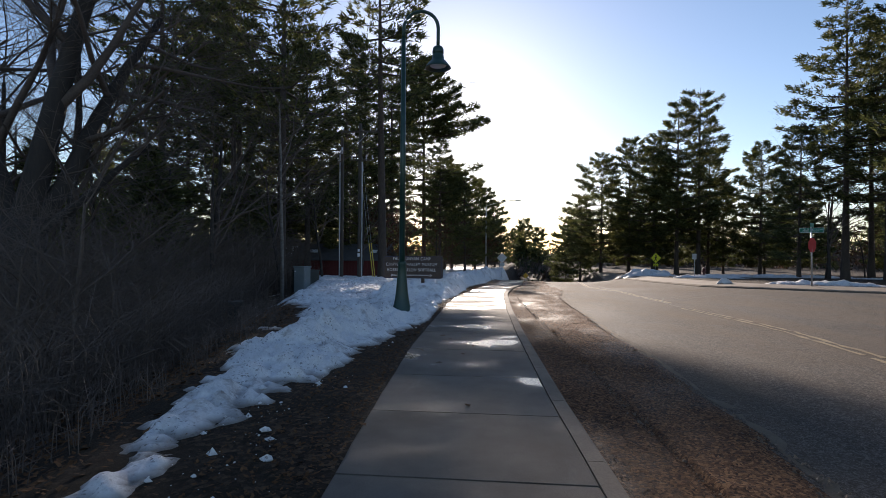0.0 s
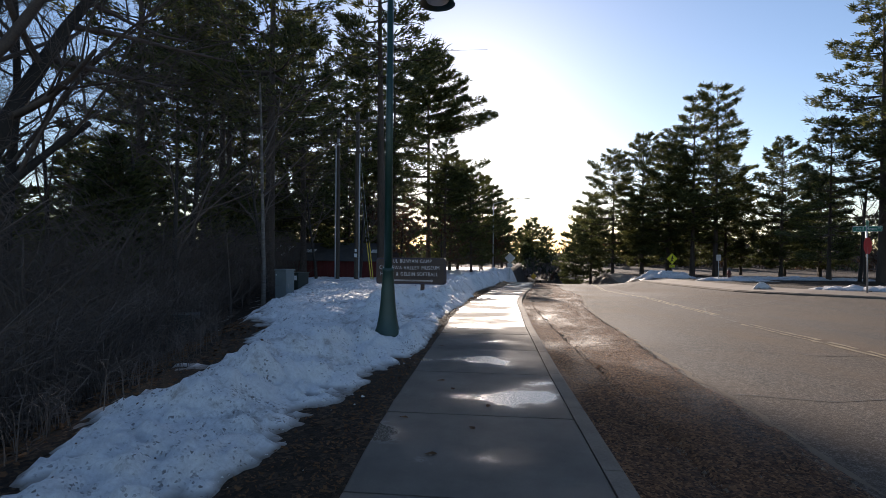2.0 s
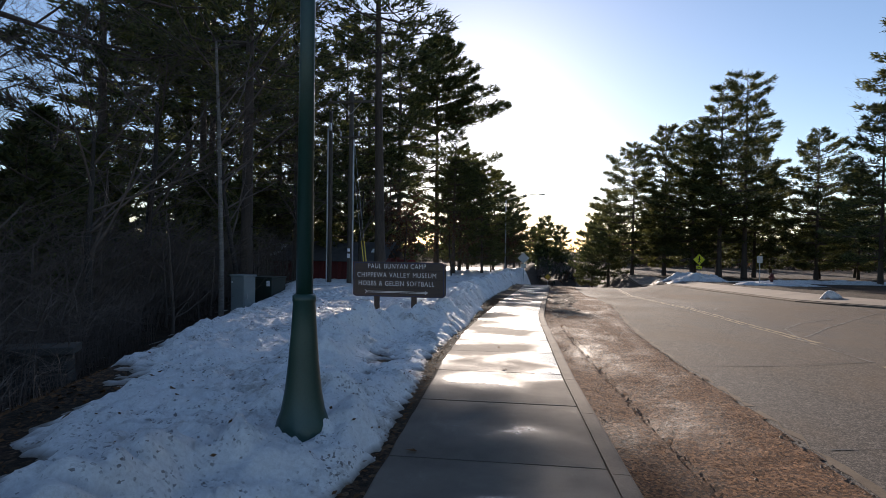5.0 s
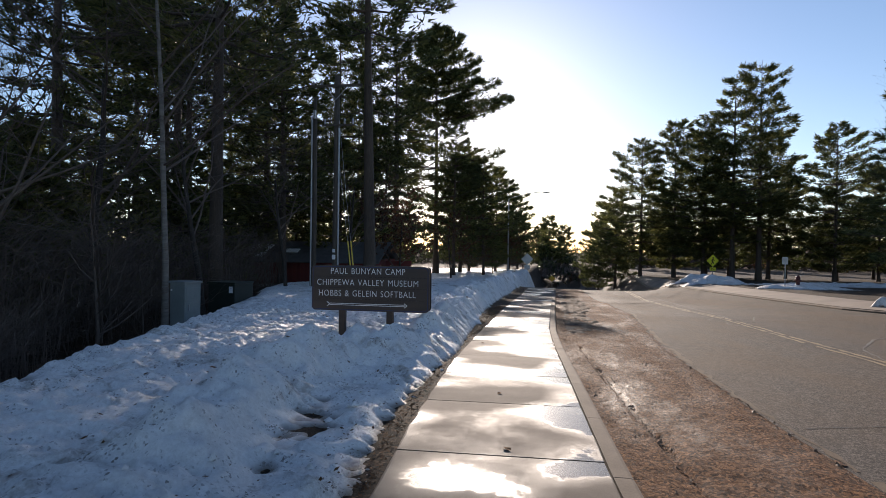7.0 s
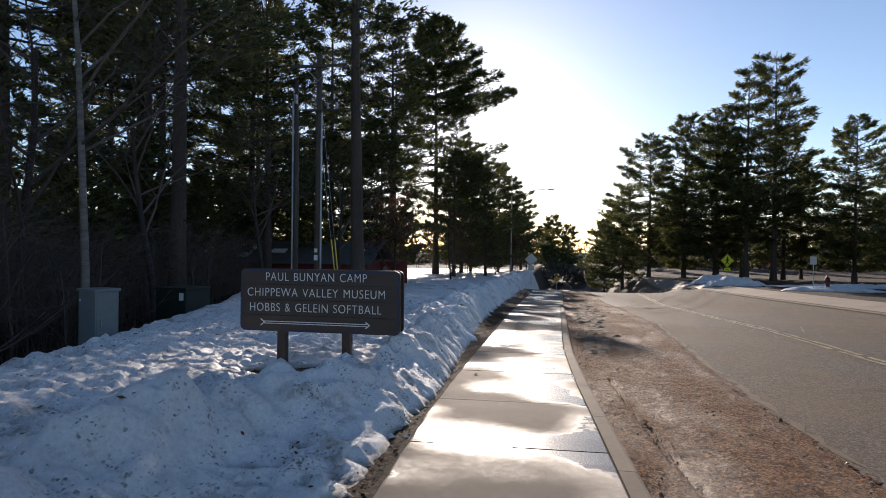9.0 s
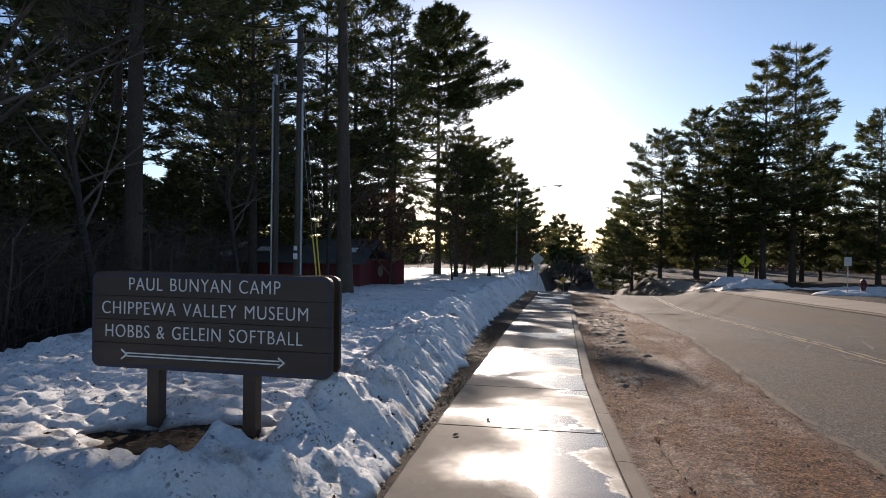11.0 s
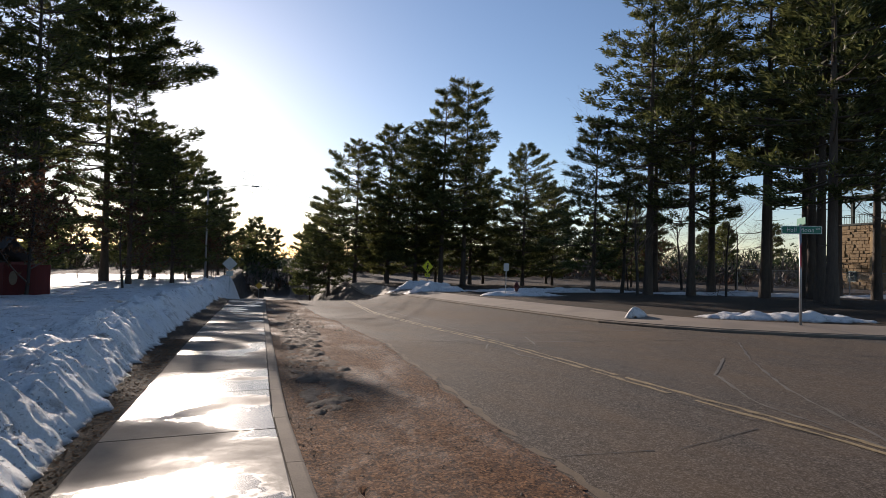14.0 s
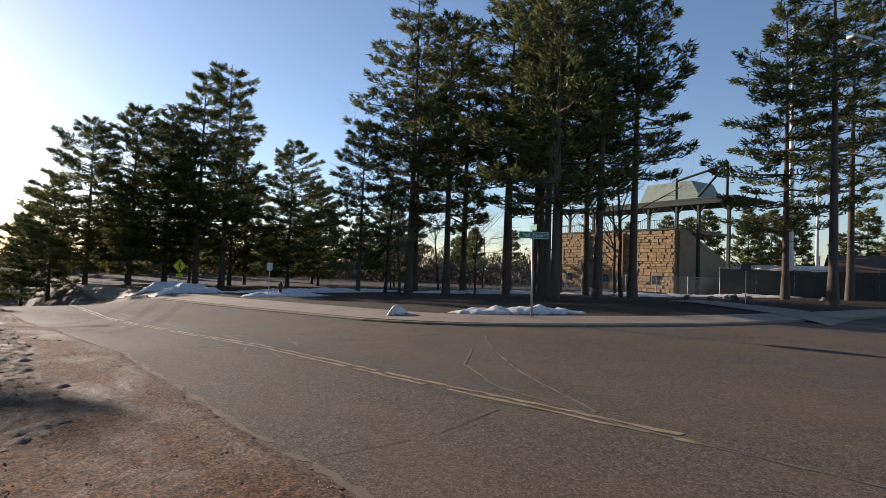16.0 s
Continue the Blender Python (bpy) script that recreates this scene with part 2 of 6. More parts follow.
M_YSLEEVE = surf("yellow_guy_sleeve", (0.55, 0.36, 0.03), (0.85, 0.62, 0.08), 3.0, (0.4, 0.6), 40, 0.05)
M_RED_WOOD = surf("barn_red_boards", (0.10, 0.016, 0.014), (0.22, 0.04, 0.03), 2.0, (0.6, 0.85), 25, 0.3, stretch=(1, 1, 0.15), vary=0.2)
M_SHINGLE = surf("weathered_shingles", (0.05, 0.045, 0.042), (0.13, 0.12, 0.11), 1.5, (0.8, 0.95), 25, 0.5)
M_SIGN_Y = surf("fluorescent_yellow_green_sheeting", (0.68, 0.66, 0.02), (0.85, 0.82, 0.04), 6.0, (0.35, 0.5), 40, 0.03)
M_SIGN_YEL = surf("yellow_sheeting", (0.7, 0.42, 0.02), (0.85, 0.55, 0.04), 6.0, (0.35, 0.5), 40, 0.03)
M_SIGN_G = surf("green_sheeting", (0.0, 0.13, 0.085), (0.01, 0.20, 0.13), 6.0, (0.35, 0.5), 40, 0.03)
M_SIGN_W = surf("white_sheeting", (0.7, 0.7, 0.7), (0.85, 0.85, 0.85), 6.0, (0.35, 0.5), 40, 0.03)
M_SIGN_RED = surf("red_sheeting", (0.35, 0.015, 0.015), (0.5, 0.03, 0.03), 6.0, (0.35, 0.5), 40, 0.03)
M_BLACK = surf("black_paint", (0.008, 0.008, 0.008), (0.02, 0.02, 0.02), 6.0, (0.4, 0.6), 40, 0.05)
M_HYDRANT = surf("red_hydrant_paint", (0.05, 0.008, 0.008), (0.11, 0.018, 0.016), 6.0, (0.35, 0.55), 40, 0.1)
M_STONE = stone_wall_mat()
M_MORTAR = surf("recessed_mortar", (0.16, 0.12, 0.08), (0.28, 0.22, 0.15), 2.0, (0.85, 0.95), 30, 0.3)
M_STEEL_G = surf("dark_green_steel", (0.01, 0.02, 0.018), (0.024, 0.042, 0.038), 2.0, (0.7, 0.85), 30, 0.1)
M_SAGE = surf("sage_green_metal_roof", (0.17, 0.23, 0.19), (0.26, 0.33, 0.28), 1.5, (0.4, 0.6), 30, 0.1)
M_SCREEN = surf("black_windscreen_fabric", (0.03, 0.031, 0.03), (0.075, 0.075, 0.07), 1.2, (0.7, 0.9), 30, 0.5)
M_BROWN_ROOF = surf("brown_shingle_roof", (0.06, 0.035, 0.022), (0.14, 0.085, 0.055), 1.5, (0.8, 0.95), 25, 0.4)
M_TAN = surf("tan_siding", (0.22, 0.165, 0.11), (0.34, 0.26, 0.18), 1.5, (0.7, 0.9), 25, 0.2)
M_ALU = surf("aluminium_bleacher", (0.36, 0.37, 0.38), (0.55, 0.56, 0.57), 2.0, (0.35, 0.55), 30, 0.05, metal=0.5)
M_WHITE = surf("white_pole_paint", (0.55, 0.55, 0.54), (0.75, 0.75, 0.73), 1.5, (0.45, 0.6), 40, 0.05)
M_ROCK = surf("dark_boulder", (0.06, 0.05, 0.045), (0.2, 0.17, 0.15), 2.0, (0.75, 0.95), 12, 0.9, distance=0.05)
M_HEADWALL = surf("old_block_stone", (0.045, 0.04, 0.033), (0.11, 0.10, 0.085), 2.0, (0.75, 0.95), 20, 0.6, vary=0.3)
M_GLASS = surf("dark_window_glass", (0.02, 0.025, 0.03), (0.04, 0.05, 0.055), 2.0, (0.08, 0.15), 20, 0.02)
M_TRIM = surf("green_window_trim", (0.08, 0.13, 0.11), (0.14, 0.2, 0.17), 2.0, (0.5, 0.7), 20, 0.05)
M_LAMP_GLASS = surf("frosted_lamp_glass", (0.6, 0.58, 0.54), (0.75, 0.73, 0.7), 4.0, (0.3, 0.4), 20, 0.02)
M_GRAVEL = surf("wet_grit", (0.06, 0.036, 0.021), (0.27, 0.175, 0.105), 30.0, (0.35, 0.8), 60, 0.4, world_space=True)
M_FINE = surf("fine_pale_sand", (0.10, 0.074, 0.05), (0.21, 0.16, 0.11), 3.0, (0.85, 0.95), 50, 0.4, world_space=True, spec=0.2)
M_LEAF = surf("fallen_leaf", (0.05, 0.026, 0.013), (0.24, 0.125, 0.058), 6.0, (0.85, 0.95), 40, 0.2, vary=0.5, spec=0.1)


# ---- helpers of the build ----
def link_mesh(name, verts, faces, material, parent=None, smooth=False):
    me = bpy.data.meshes.new(name)
    me.from_pydata(verts if isinstance(verts, list) else verts.tolist(), [], faces if isinstance(faces, list) else faces.tolist())
    me.materials.append(material)
    if smooth:
        me.shade_smooth()
    ob = new(name, me)
    if parent:
        ob.parent = parent
    return ob


def part(name, bm, material, parent=None, label="", smooth=False):
    me = bpy.data.meshes.new(name)
    bm.to_mesh(me)
    bm.free()
    me.materials.append(material)
    if smooth:
        me.shade_smooth()
    ob = new(name, me)
    if parent:
        ob.parent = parent
    if label:
        ob["label"] = label
    return ob


def thing(name, at, label, category, group="", rz=0.0):
    ob = new(name)
    ob.empty_display_size = 0.2
    ob.matrix_basis = pose(*at, 0, 0, rz)
    return tagged(ob, label, category, group)


def box(size, at=(0, 0, 0), bevel=0.0, bm=None, rot=None):
    """A box of that size with its middle at the place, edges rounded."""
    fresh = bmesh.new()
    bmesh.ops.create_cube(fresh, size=1.0)
    bmesh.ops.scale(fresh, vec=size, verts=fresh.verts)
    if bevel:
        bmesh.ops.bevel(fresh, geom=fresh.edges[:], offset=bevel, segments=2, affect="EDGES", profile=0.6)
    if rot is not None:
        bmesh.ops.transform(fresh, matrix=rot, verts=fresh.verts)
    bmesh.ops.translate(fresh, vec=at, verts=fresh.verts)
    return merge(bm, fresh)


def merge(bm, fresh):
    if bm is None:
        return fresh
    tmp = bpy.data.meshes.new("tmp")
    fresh.to_mesh(tmp)
    fresh.free()
    bm.from_mesh(tmp)
    bpy.data.meshes.remove(tmp)
    return bm


def lathe(profile, sides=20, bm=None, at=(0, 0, 0)):
    """A turned body from (radius, height) pairs."""
    fresh = bmesh.new()
    rings = []
    for r, z in profile:
        rings.append([fresh.verts.new((r * math.cos(2 * math.pi * k / sides), r * math.sin(2 * math.pi * k / sides), z)) for k in range(sides)])
    for a, b in zip(rings, rings[1:]):
        for k in range(sides):
            fresh.faces.new((a[k], a[(k + 1) % sides], b[(k + 1) % sides], b[k]))
    fresh.faces.new(rings[0][::-1])
    fresh.faces.new(rings[-1])
    bmesh.ops.translate(fresh, vec=at, verts=fresh.verts)
    return merge(bm, fresh)


def tube(points, radii, sides=8, bm=None):
    """A round bar along points."""
    fresh = bmesh.new()
    v, f = tube_data(points, radii, sides, caps=True)
    vs = [fresh.verts.new(p) for p in v]
    for q in f:
        fresh.faces.new([vs[i] for i in q])
    return merge(bm, fresh)


def tube_data(points, radii, sides, caps=False, start=0):
    pts = [Vector(p) for p in points]
    v, f = [], []
    for i, p in enumerate(pts):
        d = (pts[min(i + 1, len(pts) - 1)] - pts[max(i - 1, 0)]).normalized()
        ref = Vector((0, 0, 1)) if abs(d.z) < 0.9 else Vector((1, 0, 0))
        a = d.cross(ref).normalized()
        b = d.cross(a)
        r = radii[i] if not isinstance(radii, (int, float)) else radii
        for k in range(sides):
            w = 2 * math.pi * k / sides
            q = p + a * (r * math.cos(w)) + b * (r * math.sin(w))
            v.append((q.x, q.y, q.z))
    for i in range(len(pts) - 1):
        for k in range(sides):
            k2 = (k + 1) % sides
            f.append((start + i * sides + k, start + i * sides + k2, start + (i + 1) * sides + k2, start + (i + 1) * sides + k))
    if caps:
        f.append(tuple(start + k for k in range(sides))[::-1])
        f.append(tuple(start + (len(pts) - 1) * sides + k for k in range(sides)))
    return v, f


def slab_outline(points, thick, bm=None):
    """A plate with that outline in x and z, thick along y about 0."""
    fresh = bmesh.new()
    a = [fresh.verts.new((x, -thick / 2, z)) for x, z in points]
    b = [fresh.verts.new((x, thick / 2, z)) for x, z in points]
    fresh.faces.new(a)
    fresh.faces.new(b[::-1])
    for k in range(len(points)):
        k2 = (k + 1) % len(points)
        fresh.faces.new((a[k2], a[k], b[k], b[k2]))
    return merge(bm, fresh)


def rounded(w, h, r, n=5):
    pts = []
    for cx, cz, a0 in ((w / 2 - r, h / 2 - r, 0), (-w / 2 + r, h / 2 - r, 90), (-w / 2 + r, -h / 2 + r, 180), (w / 2 - r, -h / 2 + r, 270)):
        for k in range(n + 1):
            a = radians(a0 + 90 * k / n)
            pts.append((cx + r * math.cos(a), cz + r * math.sin(a)))
    return pts[::-1]


def lettering(text, size, width, material, parent, at, rz=0.0, depth=0.006, name="letter"):
    """Raised letters fitted to a width, facing -y of the parent."""
    cu = bpy.data.curves.new(name, "FONT")
    cu.body, cu.size, cu.extrude, cu.align_x, cu.align_y = text, size, depth, "CENTER", "CENTER"
    cu.space_character, cu.space_word, cu.offset = 1.12, 1.25, -0.012 * size
    tmp = new(name, cu)
    me = bpy.data.meshes.new_from_object(tmp.evaluated_get(bpy.context.evaluated_depsgraph_get()))
    bpy.data.objects.remove(tmp)
    bpy.data.curves.remove(cu)
    wide = max(v.co.x for v in me.vertices) - min(v.co.x for v in me.vertices)
    me.transform(Matrix.Diagonal((width / wide, 1, 1, 1)))
    me.transform(Euler((radians(90), 0, 0)).to_matrix().to_4x4())
    me.materials.clear()
    me.materials.append(material)
    whole = bmesh.new()
    whole.from_mesh(me)
    bpy.data.meshes.remove(me)
    left = set(whole.verts)
    while left:
        todo = [left.pop()]
        isle = set(todo)
        while todo:
            for e in todo.pop().link_edges:
                for v in e.verts:
                    if v not in isle:
                        isle.add(v)
                        todo.append(v)
        left -= isle
        order = {v: k for k, v in enumerate(sorted(isle, key=lambda q: q.index))}
        faces = [tuple(order[v] for v in f.verts) for f in whole.faces if f.verts[0] in isle]
        ob = link_mesh(name, [tuple(v.co) for v in order], faces, material, parent)
        ob.matrix_basis = pose(*at, 0, 0, rz)
    whole.free()


# smooth lattice noise, vectorised
_lat = np.random.RandomState(5).rand(256, 256)


def vnoise(x, y):
    xi, yi = np.floor(x).astype(int), np.floor(y).astype(int)
    fx, fy = x - xi, y - yi
    fx, fy = fx * fx * (3 - 2 * fx), fy * fy * (3 - 2 * fy)
    g = lambda a, b: _lat[a % 256, b % 256]
    return (g(xi, yi) * (1 - fx) + g(xi + 1, yi) * fx) * (1 - fy) + (g(xi, yi + 1) * (1 - fx) + g(xi + 1, yi + 1) * fx) * fy


def fbm(x, y, octaves=4, gain=0.5):
    s, a, tot = 0, 1.0, 0
    for k in range(octaves):
        s = s + a * vnoise(x * 2 ** k + 17.3 * k, y * 2 ** k - 9.1 * k)
        tot += a
        a *= gain
    return s / tot


def sstep(a, b, x):
    t = np.clip((x - a) / (b - a), 0, 1)
    return t * t * (3 - 2 * t)


# ---- the lie of the land ----
def walk_level(y):
    return np.interp(y, [-40, 0, 6, 10, 14, 18, 20, 23.6, 30.5, 34, 47, 57, 63, 75, 100, 160], [-0.4, 0, 0.06, 0.05, 0.02, -0.06, -0.12, -0.25, -0.48, -0.66, -1.35, -1.5, -2.0, -3.1, -5.2, -7.5])


def park_level(y):
    return np.interp(y, [-40, 0, 10, 30, 35, 50, 65, 80, 100], [0, 0, -0.1, -0.15, -0.3, -0.75, -1.2, -1.7, -2])


def base_level(x, y):
    far = np.interp(y, [50, 70], [0.0, 1.0])
    k = sstep(7 + 5 * far, 14 + 2 * far, x)
    return walk_level(y) * (1 - k) + park_level(y) * k


def walk_left(y):
    return np.interp(y, [-40, -5, 4, 5.5, 7, 8.6, 12, 14.6, 16, 19.3, 21.2, 23.3, 27.4, 32, 46, 54, 60, 100, 160], [1.6, 0.1, -0.42, -0.51, -0.59, -0.68, -0.75, -0.8, -0.86, -0.87, -0.82, -0.75, -0.58, -0.42, 0.05, 0.55, 0.9, 3.5, 7.5])


def kerb_out(y):
    return np.interp(y, [-40, -5, 4, 6.1, 10.4, 14.7, 17.1, 21.5, 24.4, 30.4, 44, 54.5, 58, 100, 160], [3.6, 2.0, 1.42, 1.27, 1.07, 0.94, 0.92, 0.9, 0.96, 1.3, 2.1, 2.75, 3.0, 5.5, 9.5])


def road_right(y):
    return np.interp(y, [-60, 33, 40, 50, 60, 80, 100, 160, 200], [11.6, 11.6, 11.7, 11.9, 12.6, 14.3, 16.2, 21, 25])


def corner_y(x):
    return np.interp(x, [11.6, 12.0, 12.6, 14, 16.4, 21, 30, 45, 70, 120], [33, 30.5, 29.2, 27.9, 26.7, 24.8, 22.8, 20.5, 18, 14])


SIDE_LOW = 4.0


def lawn(x, y):
    """Ground level off the pavement, left bank and ravine included."""
    u = x - walk_left(y)
    z = base_level(x, y)
    lift = np.interp(y, [-10, 6, 12, 20, 36, 50, 80], [0.0, 0.03, 0.07, 0.07, 0.32, 0.45, 0.3])
    z = z + lift * sstep(-0.25, -1.8, u) + np.interp(y, [57, 63, 75, 100, 160], [0.0, 0.35, 1.3, 3.2, 5.0]) * sstep(-0.8, -3.0, u)
    edge = np.interp(y, [-10, 4, 9, 13, 17, 22, 30, 45, 70], [1.6, 1.7, 2.6, 3.6, 4.6, 5.8, 8.5, 16, 30])
    drop = np.clip(-u - edge, 0, None)
    depth = np.interp(y, [-10, 6, 14, 22, 35, 60], [3.4, 3.2, 2.2, 1.2, 0.9, 0.6])
    z = z - depth * (1 - np.exp(-drop * 0.38 / np.maximum(depth, 0.4) * 1.3))
    z = z + 0.05 * (fbm(x * 0.9, y * 0.9, 3) - 0.5) * sstep(-0.1, -1.0, u) + 0.03 * (fbm(x * 5, y * 5, 3) - 0.5) * (sstep(0.0, -0.3, u))
    return z


def on_road(x, y):
    a = (x > kerb_out(y) - 0.1) & (x < road_right(y) + 0.02)
    b = (x >= 11.5) & (y > SIDE_LOW) & (y < corner_y(x) + 0.02)
    return a | b


def lawn_at(x, y):
    return float(lawn(np.array([float(x)]), np.array([float(y)]))[0])


def grid_faces(nx, ny, keep=None):
    i, j = np.meshgrid(np.arange(nx - 1), np.arange(ny - 1), indexing="ij")
    a = (i * ny + j).ravel()
    f = np.stack([a, a + ny, a + ny + 1, a + 1], 1)
    return f if keep is None else f[keep[f].all(1)]


def compact(v, f):
    used, inv = np.unique(f.ravel(), return_inverse=True)
    return v[used], inv.reshape(f.shape)


# ---- ground, road, pavement ----
def span(*pieces):
    out = []
    for a, b, s in pieces:
        out += list(np.arange(a, b - 1e-6, s))
    return np.array(out)


def build_ground():
    us = np.concatenate([span((-600, -60, 60), (-60, -14, 1.5), (-14, -5, 0.3)), span((-5, 0, 0.1)), [0.0, 0.3, 1.0, 1.6, 4, 7, 9.5], span((10.2, 24, 0.3), (24, 80, 1.5), (80, 700, 40))])
    ys = span((-300, -40, 40), (-40, 0, 2), (0, 34, 0.15), (34, 60, 0.4), (60, 130, 2), (130, 700, 30))
    U, Y = np.meshgrid(us, ys, indexing="ij")
    X = U + walk_left(Y)
    Z = lawn(X, Y)
    X1 = X
    under = ((U > 0.05) & (X1 < kerb_out(Y))) | on_road(X1, Y)
    Z = np.where(under, base_level(X1, Y) - 0.4, Z)
    paved = (U > 9) & (on_road(X - 1.6, Y) | on_road(X, Y - 1.6) | on_road(X - 1.1, Y - 1.1)) & ~under
    Z = np.where(paved, base_level(X, Y) - 0.2, Z)
    v = np.stack([X, Y, Z], -1).reshape(-1, 3)
    ob = link_mesh("ground", v, grid_faces(len(us), len(ys)), M_LITTER, smooth=True)
    tagged(ob, "brown winter ground of leaf litter, mulch and dormant grass", "ground", kind="structure")


def build_road():
    ys = span((-60, 0, 2), (0, 60, 0.5), (60, 200, 4))
    k = np.linspace(0, 1, 24)
    K, Y = np.meshgrid(k, ys, indexing="ij")
    X = kerb_out(Y) + (road_right(Y) - kerb_out(Y)) * K
    Z = base_level(X, Y) - 0.13 + 0.012 * (fbm(X * 0.6, Y * 0.35, 3) - 0.5)
    v = np.stack([X, Y, Z], -1).reshape(-1, 3)
    f = grid_faces(len(k), len(ys))
    xs = span((11.6, 30, 0.6), (30, 121, 3))
    k2 = np.linspace(0, 1, 20)
    X2, K2 = np.meshgrid(xs, k2, indexing="ij")
    Y2 = SIDE_LOW + (corner_y(X2) - SIDE_LOW) * K2
    Z2 = base_level(X2, Y2) - 0.13
    v2 = np.stack([X2, Y2, Z2], -1).reshape(-1, 3)
    f2 = grid_faces(len(xs), len(k2)) + len(v)
    ob = link_mesh("road", np.concatenate([v, v2]), np.concatenate([f, f2]), M_ROAD, smooth=True)
    tagged(ob, "dusty worn asphalt road with a side street", "road", kind="structure")
    return ob


def road_z(x, y):
    x, y = np.asarray(x, float), np.asarray(y, float)
    return base_level(x, y) - 0.13 + 0.012 * (fbm(x * 0.6, y * 0.35, 3) - 0.5) * (x < 11.6)


def ribbon(name, centre, width, material, lift, label, parent=None, ragged=0.0, category="road marking"):
    """A thin painted or tarred strip on the road."""
    pts = [Vector((a, b, 0)) for a, b in centre]
    fine = []
    for a, b in zip(pts, pts[1:]):
        n = max(1, int((b - a).length / 0.25))
        fine += [a.lerp(b, i / n) for i in range(n)]
    fine.append(pts[-1])
    v, f = [], []
    for i, p in enumerate(fine):
        d = (fine[min(i + 1, len(fine) - 1)] - fine[max(i - 1, 0)]).normalized()
        nrm = Vector((-d.y, d.x, 0))
        w = width * (1 + ragged * random.uniform(-1, 1)) / 2
        j = ragged * width * random.uniform(-0.6, 0.6)
        for s in (-w, w):
            q = p + nrm * (s + j)
            v.append((q.x, q.y, float(road_z(q.x, q.y)) + lift))
        if i and not (ragged > 0.3 and random.random() < 0.04):
            f.append((2 * i - 2, 2 * i - 1, 2 * i + 1, 2 * i))
    ob = link_mesh(name, v, f, material, parent)
    return ob


JOINTS = [2.65 - 1.45 * k for k in range(9, 0, -1)] + [2.65, 4.1, 5.5, 6.95, 8.65, 10.4, 12.1, 13.75, 15.3, 16.9, 18.4, 19.95, 21.75, 23.6, 25.55, 27.35, 29.3] + [29.3 + 1.85 * k for k in range(1, 34)]


def build_sidewalk():
    side = new("sidewalk")
    tagged(side, "wet concrete sidewalk of broad scored slabs", "sidewalk", kind="structure")
    for y0, y1 in zip(JOINTS, JOINTS[1:]):
        bm = bmesh.new()
        n = 5
        gap, tilt = 0.011, random.uniform(-0.002, 0.002)
        rows = []
        for i in range(n + 1):
            t = i / n
            y = y0 + gap + (y1 - y0 - 2 * gap) * t
            xl, xr = float(walk_left(y)) + 0.008 * math.sin(y * 9), float(kerb_out(y)) - 0.158
            drop = 0.006 if i in (0, n) else 0.0
            yl = y
            row = []
            for x, dz in ((xl, -0.14), (xl, -0.008), (xl + 0.02, 0), (xr - 0.01, 0), (xr, -0.006), (xr, -0.14)):
                row.append(bm.verts.new((x, yl, float(walk_level(y)) + dz + tilt - (drop if dz > -0.1 else 0))))
            rows.append(row)
        for a, b in zip(rows, rows[1:]):
            for k in range(5):
                bm.faces.new((a[k], a[k + 1], b[k + 1], b[k]))
        bm.faces.new(rows[0])
        bm.faces.new(rows[-1][::-1])
        part("slab", bm, M_WALK, side)
    bed = []
    ys = np.arange(-12, 90, 0.5)
    for y in ys:
        bed += [(float(walk_left(y)) + 0.01, y, float(walk_level(y)) - 0.03), (float(kerb_out(y)) - 0.14, y, float(walk_level(y)) - 0.03)]
    link_mesh("joint_bed", bed, [(2 * i, 2 * i + 1, 2 * i + 3, 2 * i + 2) for i in range(len(ys) - 1)], M_TAR, side)


def build_kerb(name, path, label, sink=0.0):
    """Kerb stones along a path of (x, y); the street lies on the path's right."""
    kerb = new(name)
    tagged(kerb, label, "kerb", kind="structure")
    for a, b in zip(path, path[1:]):
        a, b = Vector((*a, 0)), Vector((*b, 0))
        d = (b - a).normalized()
        nrm = Vector((-d.y, d.x, 0))
        bm = bmesh.new()
        ends = []
        for p, s in ((a, 0.004), (b, -0.004)):
            p = p + d * s
            ring = []
            for off, dz in ((0.0, -0.3), (0.0, -0.03), (0.012, -0.008), (0.035, 0.0), (0.15, 0.002), (0.15, -0.3)):
                q = p + nrm * off
                ring.append(bm.verts.new((q.x, q.y, float(base_level(np.array(p.x), np.array(p.y))) - sink + dz)))
            ends.append(ring)
        for k in range(5):
            bm.faces.new((ends[0][k], ends[0][k + 1], ends[1][k + 1], ends[1][k]))
        bm.faces.new(ends[0])
        bm.faces.new(ends[1][::-1])
        part("kerb_stone", bm, M_KERB, kerb)


